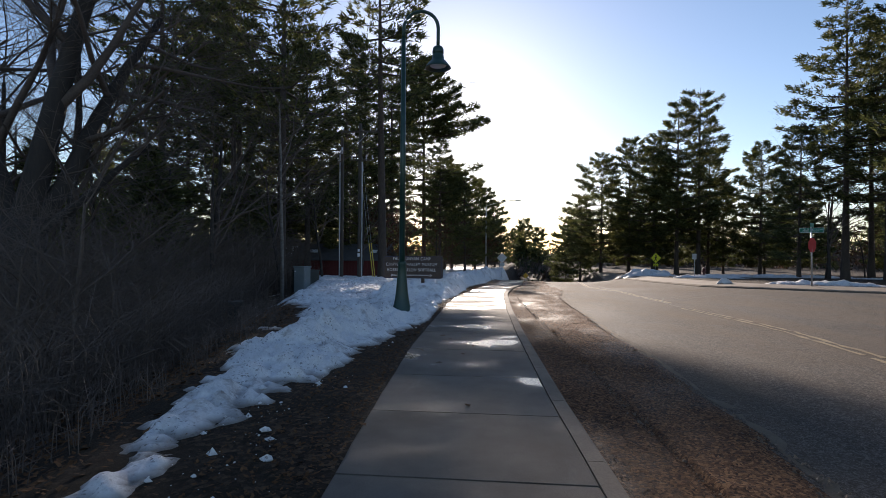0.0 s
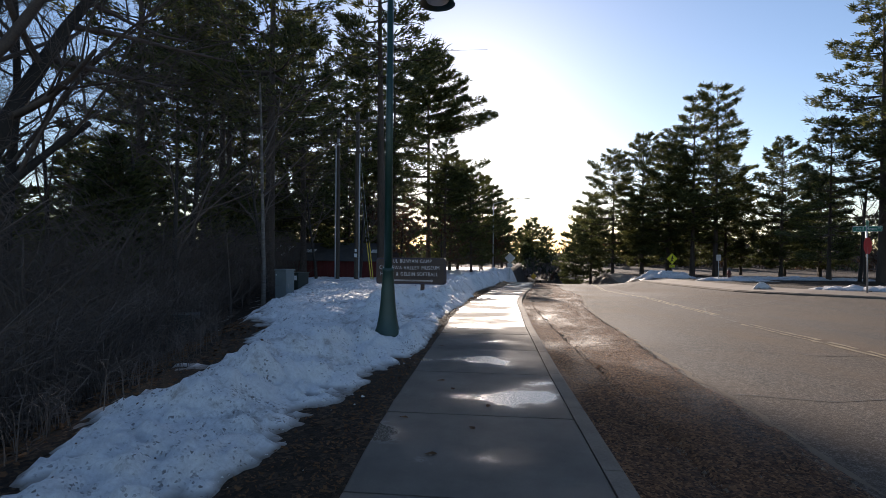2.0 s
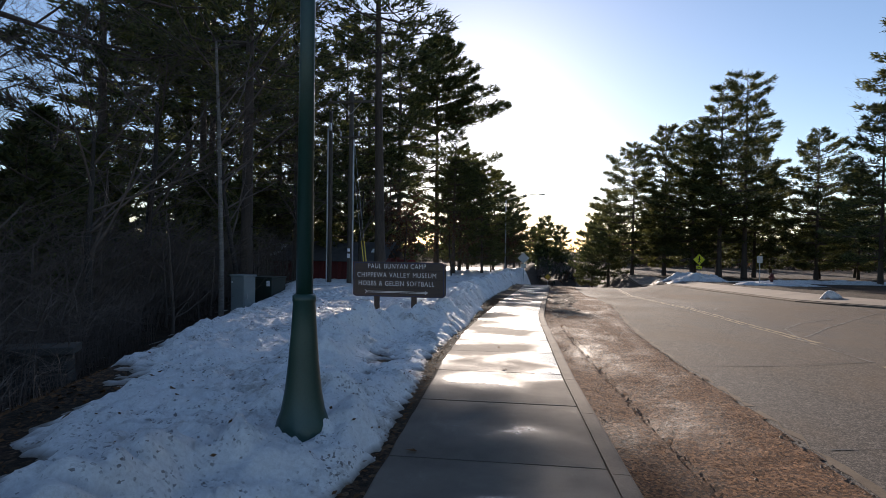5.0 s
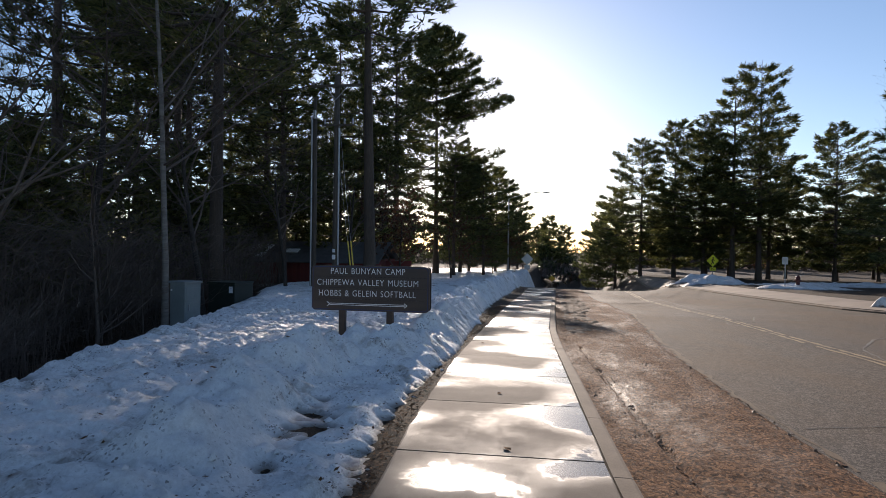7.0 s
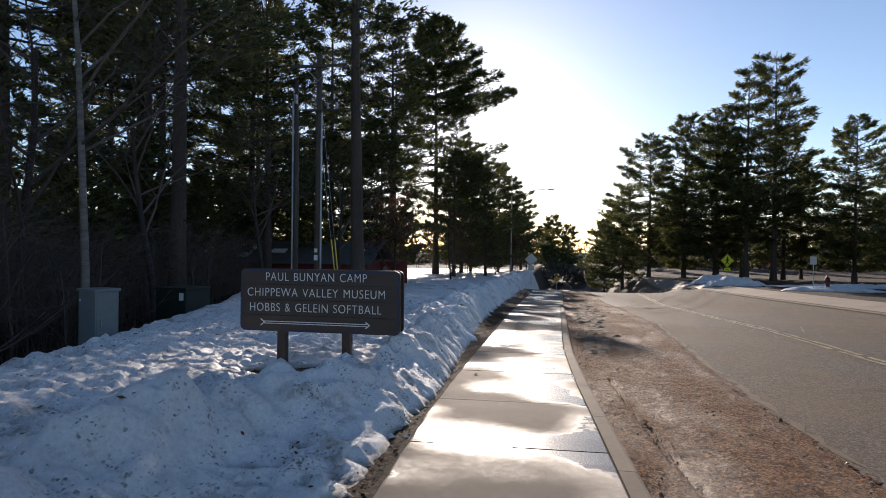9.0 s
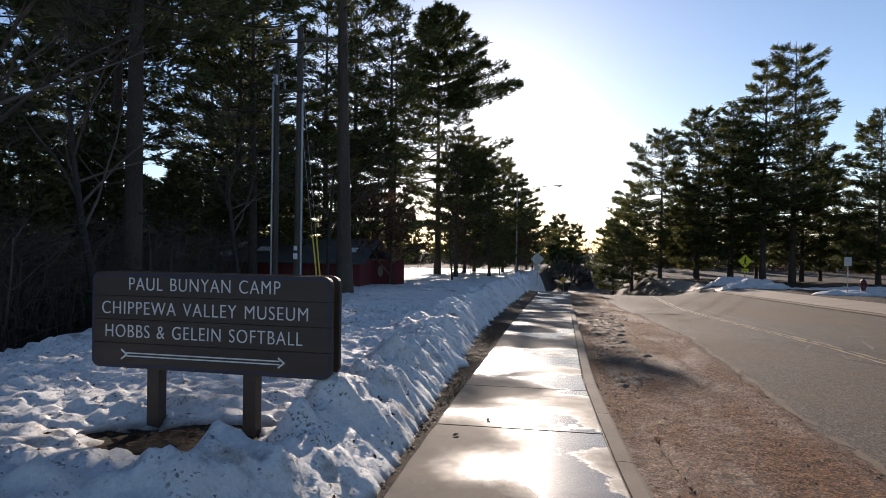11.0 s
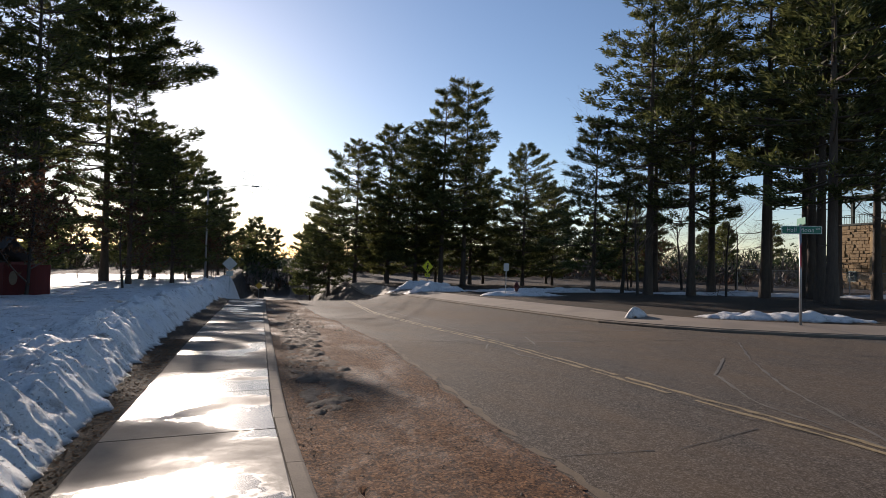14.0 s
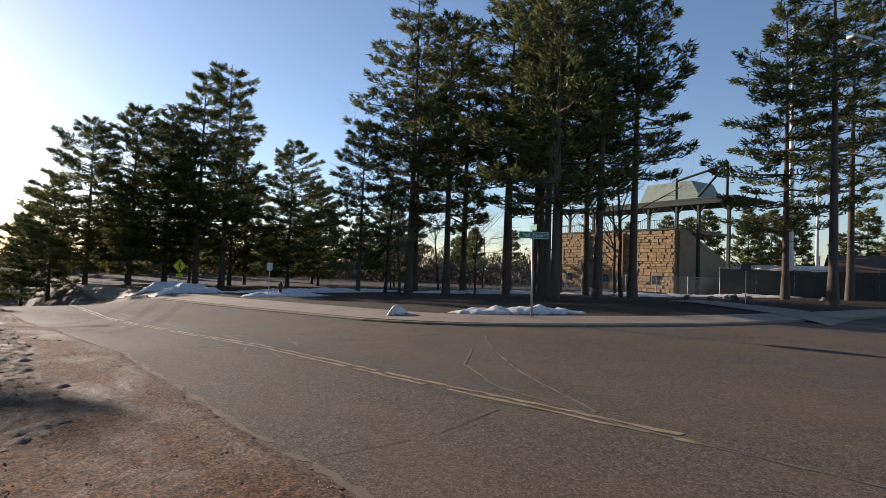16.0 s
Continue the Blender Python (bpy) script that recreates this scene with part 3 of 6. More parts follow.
def build_sand():
    """Sand and grit left by the winter along the gutter, with its own low relief."""
    us, ys = np.concatenate([np.arange(0, 1.0, 0.04), np.arange(1.0, 3.4, 0.06)]), span((-4, 26, 0.06), (26, 60, 0.15))
    U, Y = np.meshgrid(us, ys, indexing="ij")
    X = kerb_out(Y) + 0.004 + U
    width = np.interp(Y, [-4, 4, 9, 15, 18, 25, 32, 40, 60], [1.45, 1.45, 1.7, 1.8, 1.85, 2.25, 2.6, 2.6, 2.0]) + 0.3 * (fbm(X * 0.2, Y * 0.5, 3) - 0.5) + 0.12 * (fbm(X * 3, Y * 3, 3) - 0.5)
    cover = sstep(0.0, 0.25, width - U)
    rough = fbm(X * 7, Y * 5, 4)
    h = cover * (0.006 + 0.020 * rough + 0.022 * fbm(X * 17, Y * 15, 2) + 0.03 * np.clip(fbm(X * 1.6, Y * 0.7, 3) - 0.45, 0, 1) * 2 + 0.03 * np.exp(-U / 0.12))
    seam = np.abs(U - np.interp(Y, [4, 10, 20], [0.62, 0.6, 0.36])) < 0.035
    h = np.where(seam & (Y < 22), h * 0.1, h)
    keep = (cover > 0.02).reshape(-1)
    edge = []
    for y in np.arange(2.0, 34.0, 0.2):
        x = float(kerb_out(y)) + 1.8
        for _ in range(6):
            w = float(np.interp(y, [-4, 4, 9, 15, 18, 25, 32, 40, 60], [1.45, 1.45, 1.7, 1.8, 1.85, 2.25, 2.6, 2.6, 2.0])) + 0.3 * (float(fbm(np.array(x * 0.2), np.array(y * 0.5), 3)) - 0.5)
            x = float(kerb_out(y)) + w
        edge.append((x + 0.02, float(y)))
    fringe = ribbon("sand_fringe", edge, 0.07, M_FINE, 0.004, "", None, 0.9)
    tagged(fringe, "pale line of fine sand at the edge of the drift", "sand", kind="stuff")
    v = np.stack([X, Y, road_z(X, Y) + 0.004 + h], -1).reshape(-1, 3)
    v, f = compact(v, grid_faces(len(us), len(ys), keep))
    tagged(link_mesh("road_sand", v, f, M_SAND, smooth=True), "tan sand and grit drifted along the gutter", "sand", kind="stuff")


def build_grit():
    rnd = np.random.RandomState(3)
    n = 42000
    y = 2.0 + 30 * rnd.rand(n) ** 1.25
    u = np.where(rnd.rand(n) < 0.4, np.abs(rnd.normal(0.03, 0.12, n)), rnd.uniform(0, 1.0, n) * np.interp(y, [0, 9, 18, 34], [1.45, 1.6, 1.8, 2.4]))
    x = kerb_out(y) + 0.01 + u
    s = 0.004 + 0.007 * rnd.rand(n) + 0.020 * rnd.rand(n) ** 9
    z = road_z(x, y) + 0.016 + 0.025 * np.exp(-u / 0.12)
    base = np.array([(1, 0, 0), (-0.5, 0.87, 0), (-0.5, -0.87, 0), (0.1, 0.1, 0.9)])
    tri = np.array([(0, 1, 3), (1, 2, 3), (2, 0, 3)])
    ang = rnd.uniform(0, 6.28, n)
    c, sn = np.cos(ang), np.sin(ang)
    B = base[None] * s[:, None, None] * rnd.uniform(0.7, 1.3, (n, 4, 1))
    R = np.stack([B[..., 0] * c[:, None] - B[..., 1] * sn[:, None], B[..., 0] * sn[:, None] + B[..., 1] * c[:, None], B[..., 2]], -1)
    v = (R + np.stack([x, y, z], -1)[:, None]).reshape(-1, 3)
    f = (tri[None] + 4 * np.arange(n)[:, None, None]).reshape(-1, 3)
    tagged(link_mesh("grit", v, f, M_GRAVEL), "wet grit and small stones along the kerb", "gravel", kind="stuff")


build_ground()
build_road()
build_sidewalk()
build_kerb("kerb_1", [(float(kerb_out(y)), y) for y in span((-12, 40, 1.5), (40, 88, 3))], "worn grey concrete kerb beside the sidewalk")
RIGHT_KERB = [(float(road_right(y)), float(y)) for y in [100, 92, 84, 76, 68, 60, 54, 48, 44, 41, 38, 36, 34]] + [(11.6, 33), (11.8, 31.5), (12.0, 30.5), (12.6, 29.2), (14, 27.9), (16.4, 26.7), (18.6, 25.7), (21, 24.8), (25.5, 23.75), (30, 22.8), (37, 21.7), (45, 20.5)]
build_kerb("kerb_2", RIGHT_KERB, "low concrete kerb along the far side of the road", 0.06)
build_sand()
build_grit()


def build_gutter_water():
    us, ys = np.arange(0.0, 0.40, 0.02), np.arange(2, 46, 0.05)
    U, Y = np.meshgrid(us, ys, indexing="ij")
    X = kerb_out(Y) + 0.02 + U
    wide = np.clip(0.05 + 0.42 * (fbm(X * 0.3 + 3, Y * 1.1, 4) - 0.42) * np.interp(Y, [2, 12, 20], [0.6, 1.0, 1.1]), 0, 0.32)
    keep = ((wide - U) * 1.0 + 0.10 * (fbm(X * 9, Y * 9, 2) - 0.5) > 0).reshape(-1)
    Z = road_z(X, Y) + 0.036 - 0.03 * U
    v, f = compact(np.stack([X, Y, Z], -1).reshape(-1, 3), grid_faces(len(us), len(ys), keep))
    tagged(link_mesh("gutter_water", v, f, M_WATER, smooth=True), "shallow dark melt water glinting along the gutter", "water", kind="stuff")


build_gutter_water()


def build_far_pavement():
    """Concrete walk behind the far kerb."""
    pts = [Vector((x, y, 0)) for x, y in RIGHT_KERB]
    v, f = [], []
    for i, p in enumerate(pts):
        d = (pts[min(i + 1, len(pts) - 1)] - pts[max(i - 1, 0)]).normalized()
        nrm = Vector((-d.y, d.x, 0))
        for off in (0.152, 0.9, 1.9):
            q = p + nrm * off
            z = float(base_level(np.array(q.x), np.array(q.y)))
            v.append((q.x, q.y, z - 0.05 + 0.045 * off))
        for off in (1.9, 0.152):
            q = p + nrm * off
            v.append((q.x, q.y, float(base_level(np.array(q.x), np.array(q.y))) - 0.25))
        if i:
            a, b = 5 * (i - 1), 5 * i
            f += [(a + k, a + (k + 1) % 5, b + (k + 1) % 5, b + k) for k in range(5)]
    tagged(link_mesh("pavement", v, f, M_PAVE), "tan sandy concrete strip behind the far kerb", "pavement", kind="structure")


build_far_pavement()
# drive into the ball park
drive = []
for k in range(21):
    t = k / 20
    y = 22.6 + 10.4 * t
    for s in (-1, 1):
        x = 27.5 + 9.5 * t + s * (2.4 - 0.5 * t)
        drive.append((x, y, float(base_level(np.array(x), np.array(y))) + float(np.interp(t, [0, 0.08, 0.25], [-0.14, -0.04, 0.05]))))
tagged(link_mesh("driveway", drive, [(2 * i, 2 * i + 1, 2 * i + 3, 2 * i + 2) for i in range(20)], M_PAVE), "worn paved drive leading to a gate", "driveway", kind="structure")


# ---- road markings and cracks ----
def marking(name, runs, label, material, width, ragged=0.15, lift=0.006):
    top = new(name)
    tagged(top, label, "road marking", kind="structure")
    for centre in runs:
        ribbon("stripe", centre, width, material, lift, "", top, ragged)


YC = [(6.3, 20.1), (6.4, 22), (6.5, 25), (6.7, 29), (6.9, 35), (7.6, 46), (8.4, 57), (9.8, 74), (13, 110)]
YN = [(6.2, 6), (6.22, 9.5), (6.35, 12.4), (6.2, 15), (6.0, 17.6)]
marking("yellow_centre_line", [[(x - 0.17, y) for x, y in YC], [(x + 0.03, y) for x, y in YC], [(x - 0.1, y) for x, y in YN], [(x + 0.1, y) for x, y in YN]], "worn double yellow centre line", M_YELLOW, 0.085, 0.55)
marking("faded_lane_line", [[(6.9, 30.2), (7.25, 33.5), (7.9, 40), (8.6, 48)], [(6.9, 33.9), (9, 32.2), (11.4, 30.4)], [(6.9, 30.4), (7.3, 29.6), (8.0, 31.4)], [(5.95, 18.0), (6.25, 21.0), (7.0, 23.4), (8.2, 25.2), (9.7, 26.4)], [(11.6, 27.7), (10.0, 26.0), (8.4, 24.1), (6.6, 21.5)], [(3.9, 31.3), (5.6, 31.2), (7.3, 30.6), (9.1, 29.6), (11.0, 28.6)], [(5.6, 31.6), (5.85, 30.6), (6.3, 30.2), (5.9, 29.5), (6.3, 28.9), (6.1, 28.3), (6.5, 27.4)]], "faded pale turn and edge lines", M_WHITE_LINE, 0.04, 0.8)
marking("sealed_crack", [[(2.9, 13.2), (4.1, 13.5), (5.4, 13.1), (7.2, 13.4), (10.9, 13.0)], [(2.96, 17.0), (4.6, 17.4), (5.9, 18.0)], [(3.0, 10.3), (3.9, 10.1), (4.8, 10.4), (5.7, 10.2)], [(6.15, 20.6), (6.2, 21.9), (6.0, 23.4), (6.3, 24.6), (6.4, 26.2)], [(3.1, 22.3), (4.4, 22.1), (5.8, 22.4)], [(12.0, 25.6), (15.0, 24.0), (19.0, 22.6), (24.0, 21.0)]], "thin cracks across the asphalt", M_TAR, 0.016, 0.9, 0.005)


def build_ice_crust():
    """Grey rotten ice and wet grit lying in the gutter where the plough left it."""
    us, ys = np.arange(0.05, 2.6, 0.05), np.arange(23.5, 47, 0.06)
    U, Y = np.meshgrid(us, ys, indexing="ij")
    X = kerb_out(Y) + U
    wide = np.interp(Y, [23.5, 25, 27, 31, 36, 47], [0.2, 1.0, 1.35, 1.2, 1.5, 1.3]) + 0.9 * (fbm(X * 0.8, Y * 0.9, 4) - 0.5)
    body = sstep(0.0, 0.22, wide - U) * sstep(0.0, 0.2, U - 0.12 + 0.2 * (fbm(X * 4, Y * 4, 2) - 0.5))
    lump = fbm(X * 4.5, Y * 3.2, 4)
    h = body * (0.10 * np.clip(lump - 0.36, 0, 1) + 0.14 * np.abs(fbm(X * 8, Y * 7, 3) - 0.5)) - 0.012
    keep = (h > -0.006).reshape(-1)
    v, f = compact(np.stack([X, Y, road_z(X, Y) + 0.02 + h], -1).reshape(-1, 3), grid_faces(len(us), len(ys), keep))
    tagged(link_mesh("gutter_ice", v, f, M_CRUST, smooth=True), "grey crust of rotten ice and wet grit in the gutter", "ice", kind="stuff")
    us, ys = np.arange(2.0, 4.8, 0.04), np.arange(34.0, 42.0, 0.06)
    X, Y = np.meshgrid(us, ys, indexing="ij")
    r = ((X - 3.25 - 0.06 * (38 - Y)) / 0.75) ** 2 + ((Y - 38.0) / 3.0) ** 2 + 1.3 * (fbm(X * 1.3, Y * 0.8, 4) - 0.5)
    v, f = compact(np.stack([X, Y, road_z(X, Y) + 0.028], -1).reshape(-1, 3), grid_faces(len(us), len(ys), (r < 0.8).reshape(-1)))
    tagged(link_mesh("puddle", v, f, M_WATER, smooth=True), "shallow puddle of melt water shining on the road", "water", kind="stuff")


build_ice_crust()


# ---- snow ----
def snow_depth(x, y):
    u = x - walk_left(y)
    big, mid, fine = fbm(x * 0.55, y * 0.55, 3), fbm(x * 2.0, y * 2.0, 4), fbm(x * 8, y * 8, 3)
    lump = 0.17 * (mid - 0.5) * 2 + 0.07 * (fine - 0.5) * 2
    # thrown-up bank beside the walk
    c = np.interp(y, [0, 3.5, 6, 8, 9.65, 10.5, 11.5, 12.2, 13.5, 15, 16, 17, 17.6, 18.3, 19, 20, 21.8, 24.3, 28, 40, 60, 90], [-1.3, -1.35, -1.35, -1.4, -1.43, -1.1, -0.8, -0.65, -1.0, -1.5, -1.62, -1.66, -1.56, -1.36, -1.05, -0.75, -0.65, -0.75, -1.0, -1.4, -1.6, -1.8])
    half = np.interp(y, [0, 4, 6, 9, 12, 14, 17, 20, 24, 28, 60], [0.2, 0.32, 0.52, 0.72, 0.6, 0.38, 0.4, 0.5, 0.62, 0.75, 0.9])
    high = np.interp(y, [0, 3, 5, 6.5, 9, 12, 14, 16, 18, 20, 28, 60], [0.0, 0.06, 0.12, 0.18, 0.25, 0.28, 0.22, 0.34, 0.38, 0.38, 0.38, 0.55])
    bank = high * np.exp(-((u - c) / half) ** 2) * (0.65 + 0.7 * mid)
    # blanket on the lawn
    left = np.interp(y, [0, 6, 9, 11, 14, 18, 22, 30, 45, 80], [1.5, 1.65, 2.1, 2.8, 4.1, 5.8, 7.2, 9.5, 15, 22]) + 0.6 * (big - 0.5) * 2
    blanket = 0.13 * sstep(0, 0.9, left + u) * sstep(8.2, 11.5, y + 1.6 * (big - 0.5)) * sstep(-0.9, -1.8, u)
    icy = 0.035 * sstep(5.5, 8.5, y) * sstep(0, 0.6, left + u) * sstep(-1.0, -1.6, u)
    s = bank + np.maximum(blanket, icy) + lump * (0.40 + 1.9 * bank) - np.interp(y, [0, 5, 9, 12], [0.10, 0.08, 0.05, 0.04])
    s = s + 0.17 * sstep(12, 13.5, y) * sstep(21.5, 19.5, y) * np.exp(-((u + 0.5) / 0.55) ** 2) * (0.7 + 0.6 * mid)
    wave = 1 - np.abs(fbm(x * 1.7 + 5, y * 3.9, 3) - 0.5) * 5
    wave2 = 1 - np.abs(fbm(x * 4.5 + 9, y * 7.5 + 3, 3) - 0.5) * 5
    clods = np.abs(fbm(x * 6.5 + 2, y * 6.5, 3) - 0.5) * 2
    s = s + (0.034 * wave + 0.030 * wave2 + 0.10 * clods - 0.03) * sstep(-0.01, 0.07, s)
    # bare strip along the walk
    bare = np.interp(y, [0, 5, 8, 10.5, 12, 13.5, 16, 18, 21, 23, 30, 60], [0.9, 0.72, 0.28, 0.08, 0.0, 0.02, 0.1, 0.05, 0.0, 0.25, 0.7, 0.9])
    s = s - 0.24 * sstep(-bare - 0.28, -bare + 0.26, u + 0.45 * (mid - 0.5) + 0.12 * (fine - 0.5))
    s = s - 0.02 * np.exp(-(((u + 0.45) / 0.42) ** 2 + ((y - 15.5) / 2.2) ** 2)) * (0.4 + fine)
    s = s - 0.16 * np.clip(mid - 0.52, 0, 1) * 3 * np.exp(-(((x + 3.6) / 1.2) ** 2 + ((y - 15.0) / 2.5) ** 2))
    s = s - 0.09 * (0.4 + 0.9 * clods) * np.exp(-(((u + 0.6) / 0.5) ** 2 + ((y - 16.4) / 2.0) ** 2))
    # trodden hollow behind the lamp and round the sign posts
    s = s - 0.05 * np.exp(-(((x + 1.75) / 0.5) ** 2 + ((y - 15.2) / 1.3) ** 2))
    s = s - 0.3 * np.exp(-(((x + 2.55) / 0.75) ** 2 + ((y - 20.5) / 0.4) ** 2))
    return s


def snow_sheet(name, xs, ys, depth, label, sheared=True, grime=0.0):
    U, Y = np.meshgrid(xs, ys, indexing="ij")
    X = U + walk_left(Y) if sheared else U
    S = depth(X, Y)
    edge = np.where(S > 0, S, np.maximum(S * 1.0, -0.09))
    thin = np.clip(np.maximum(1 - S / 0.09, grime), 0, 1)
    v = np.stack([X, Y, lawn(X, Y) + edge, thin], -1).reshape(-1, 4)
    keep = (S > -0.10).reshape(-1)
    v, f = compact(v, grid_faces(len(xs), len(ys), keep))
    ob = link_mesh(name, v[:, :3], f, M_SNOW, smooth=True)
    ob.data.attributes.new("thin", "FLOAT", "POINT").data.foreach_set("value", v[:, 3].astype(np.float32))
    tagged(ob, label, "snow", kind="stuff")


snow_sheet("snow_bank", np.arange(-6.5, 0.04, 0.042), np.arange(1.5, 32, 0.05), snow_depth, "ploughed bank of old crusted snow beside the walk")
snow_sheet("snow_lawn", np.concatenate([np.arange(-24, -2.6, 0.3), np.arange(-2.6, 0.1, 0.07)]), np.concatenate([np.arange(31.9, 60, 0.14), np.arange(60, 100, 0.5)]), snow_depth, "snow lying on the lawn under the pines")
snow_sheet("snow_edge", np.arange(-14, -6.4, 0.12), np.arange(14, 32.2, 0.2), snow_depth, "thin snow at the edge of the woods")


def snow_crumbs():
    """Broken crusts and crumbs of dirty snow strewn below the bank."""
    rnd = np.random.RandomState(19)
    n = 1000
    y = rnd.uniform(2.5, 27, n)
    bare = np.interp(y, [0, 8, 10.5, 12, 13.5, 16, 18, 21, 23, 30], [0.75, 0.7, 0.4, 0.12, 0.15, 0.35, 0.2, 0.2, 0.45, 0.85])
    u = -bare - 0.1 + rnd.normal(0, 0.22, n)
    y = np.where(rnd.rand(n) < 0.2, rnd.uniform(13, 17.5, n), y)
    clump = vnoise(u * 2 + 40, y * 1.7) > 0.45
    ok = (u < -0.03) & clump
    u, y = u[ok], y[ok]
    n = len(u)
    x = walk_left(y) + u
    z = lawn(x, y) + np.clip(snow_depth(x, y), 0, None)
    s = 0.005 + 0.05 * rnd.rand(n) ** 7
    base = np.array([(1, 0, 0), (0.2, 1, 0.1), (-1, 0.1, 0), (-0.1, -1, 0), (0.1, 0, 0.75), (0, 0, -0.5)])
    tri = np.array([(0, 1, 4), (1, 2, 4), (2, 3, 4), (3, 0, 4), (1, 0, 5), (2, 1, 5), (3, 2, 5), (0, 3, 5)])
    B = base[None] * s[:, None, None] * rnd.uniform(0.6, 1.4, (n, 6, 3))
    v = (B + np.stack([x, y, z + 0.2 * s], -1)[:, None]).reshape(-1, 3)
    f = (tri[None] + 6 * np.arange(n)[:, None, None]).reshape(-1, 3)
    tagged(link_mesh("snow_crumbs", v, f, M_SNOW), "crumbs of dirty crusted snow beside the walk", "snow", kind="stuff")


snow_crumbs()


def patch(cx, cy, rx, ry, high, rz=0.0):
    def depth(x, y):
        c, s = math.cos(rz), math.sin(rz)
        a, b = ((x - cx) * c + (y - cy) * s) / rx, (-(x - cx) * s + (y - cy) * c) / ry
        r = np.sqrt(a * a + b * b)
        return high * np.clip(1.0 - r * r, -1, 1) * (0.4 + 1.1 * fbm(x * 0.9 + cy, y * 0.9, 3)) + (0.8 * high + 0.05) * (fbm(x * 2.2, y * 2.2, 4) - 0.55)
    return depth


def snow_mound(name, cx, cy, rx, ry, high, label, step=0.12, rz=0.0):
    m = max(rx, ry) * 1.3
    snow_sheet(name, np.arange(cx - m, cx + m, step), np.arange(cy - m, cy + m, step), patch(cx, cy, rx, ry, high, rz), label, False, 0.6)


snow_mound("snow_mound", 16.8, 30.6, 2.6, 1.0, 0.35, "grey melting snow mound by the street sign", 0.1, -0.5)
snow_mound("snow_mound", 12.75, 32.6, 0.45, 0.22, 0.28, "small white snow lump on the kerb", 0.05)
snow_mound("snow_mound", 17.6, 49.0, 3.0, 1.2, 0.3, "snow pile round the fire hydrant", 0.15)
snow_mound("snow_mound", 15.0, 57.0, 2.6, 1.2, 0.5, "dirty snow pile by the road", 0.15)
snow_mound("snow_mound", 16.5, 64.0, 3.2, 1.6, 0.65, "dirty snow pile by the road", 0.2)
snow_mound("snow_mound", 26, 58.0, 9, 3.0, 0.26, "thin snow lying in the park", 0.3)
snow_mound("snow_mound", 39, 50.0, 9, 3.0, 0.26, "thin snow lying in the park", 0.3, -0.5)
snow_mound("snow_mound", 47, 44.0, 6, 2.2, 0.26, "thin snow lying in the park", 0.3, -0.6)
snow_mound("snow_mound", 58, 33.0, 10, 3.0, 0.26, "thin snow lying by the fence", 0.3, -0.4)
snow_mound("snow_mound", 46, 38.0, 5, 1.4, 0.2, "thin snow lying by the drive", 0.25, -0.5)


# ---- trees ----
def to_mesh(name, v, f, material, smooth=True):
    me = bpy.data.meshes.new(name)
    me.from_pydata(v, [], f)
    me.materials.append(material)
    if smooth:
        me.shade_smooth()
    return me


def tufts(points, aims, rnd, blades, size, width):
    """Needle tufts: thin blades fanned about an aim."""
    P, A = np.asarray(points), np.asarray(aims)
    n = len(P)
    d = A[:, None, :] + rnd.normal(0, 0.62, (n, blades, 3)) * np.array([1, 1, 0.55]) + np.array([0, 0, 0.16])
    d /= np.linalg.norm(d, axis=2, keepdims=True)
    L = size * rnd.uniform(0.65, 1.3, (n, blades, 1))
    side = np.cross(d, rnd.normal(0, 1, (n, blades, 3)))
    side /= np.linalg.norm(side, axis=2, keepdims=True) + 1e-6
    root = P[:, None, :] + rnd.normal(0, size * 0.25, (n, blades, 3))
    v = np.stack([root + side * width, root - side * width, root + d * L], 2).reshape(-1, 3)
    f = (np.arange(n * blades) * 3)[:, None] + np.array([[0, 1, 2]])
    return v, f


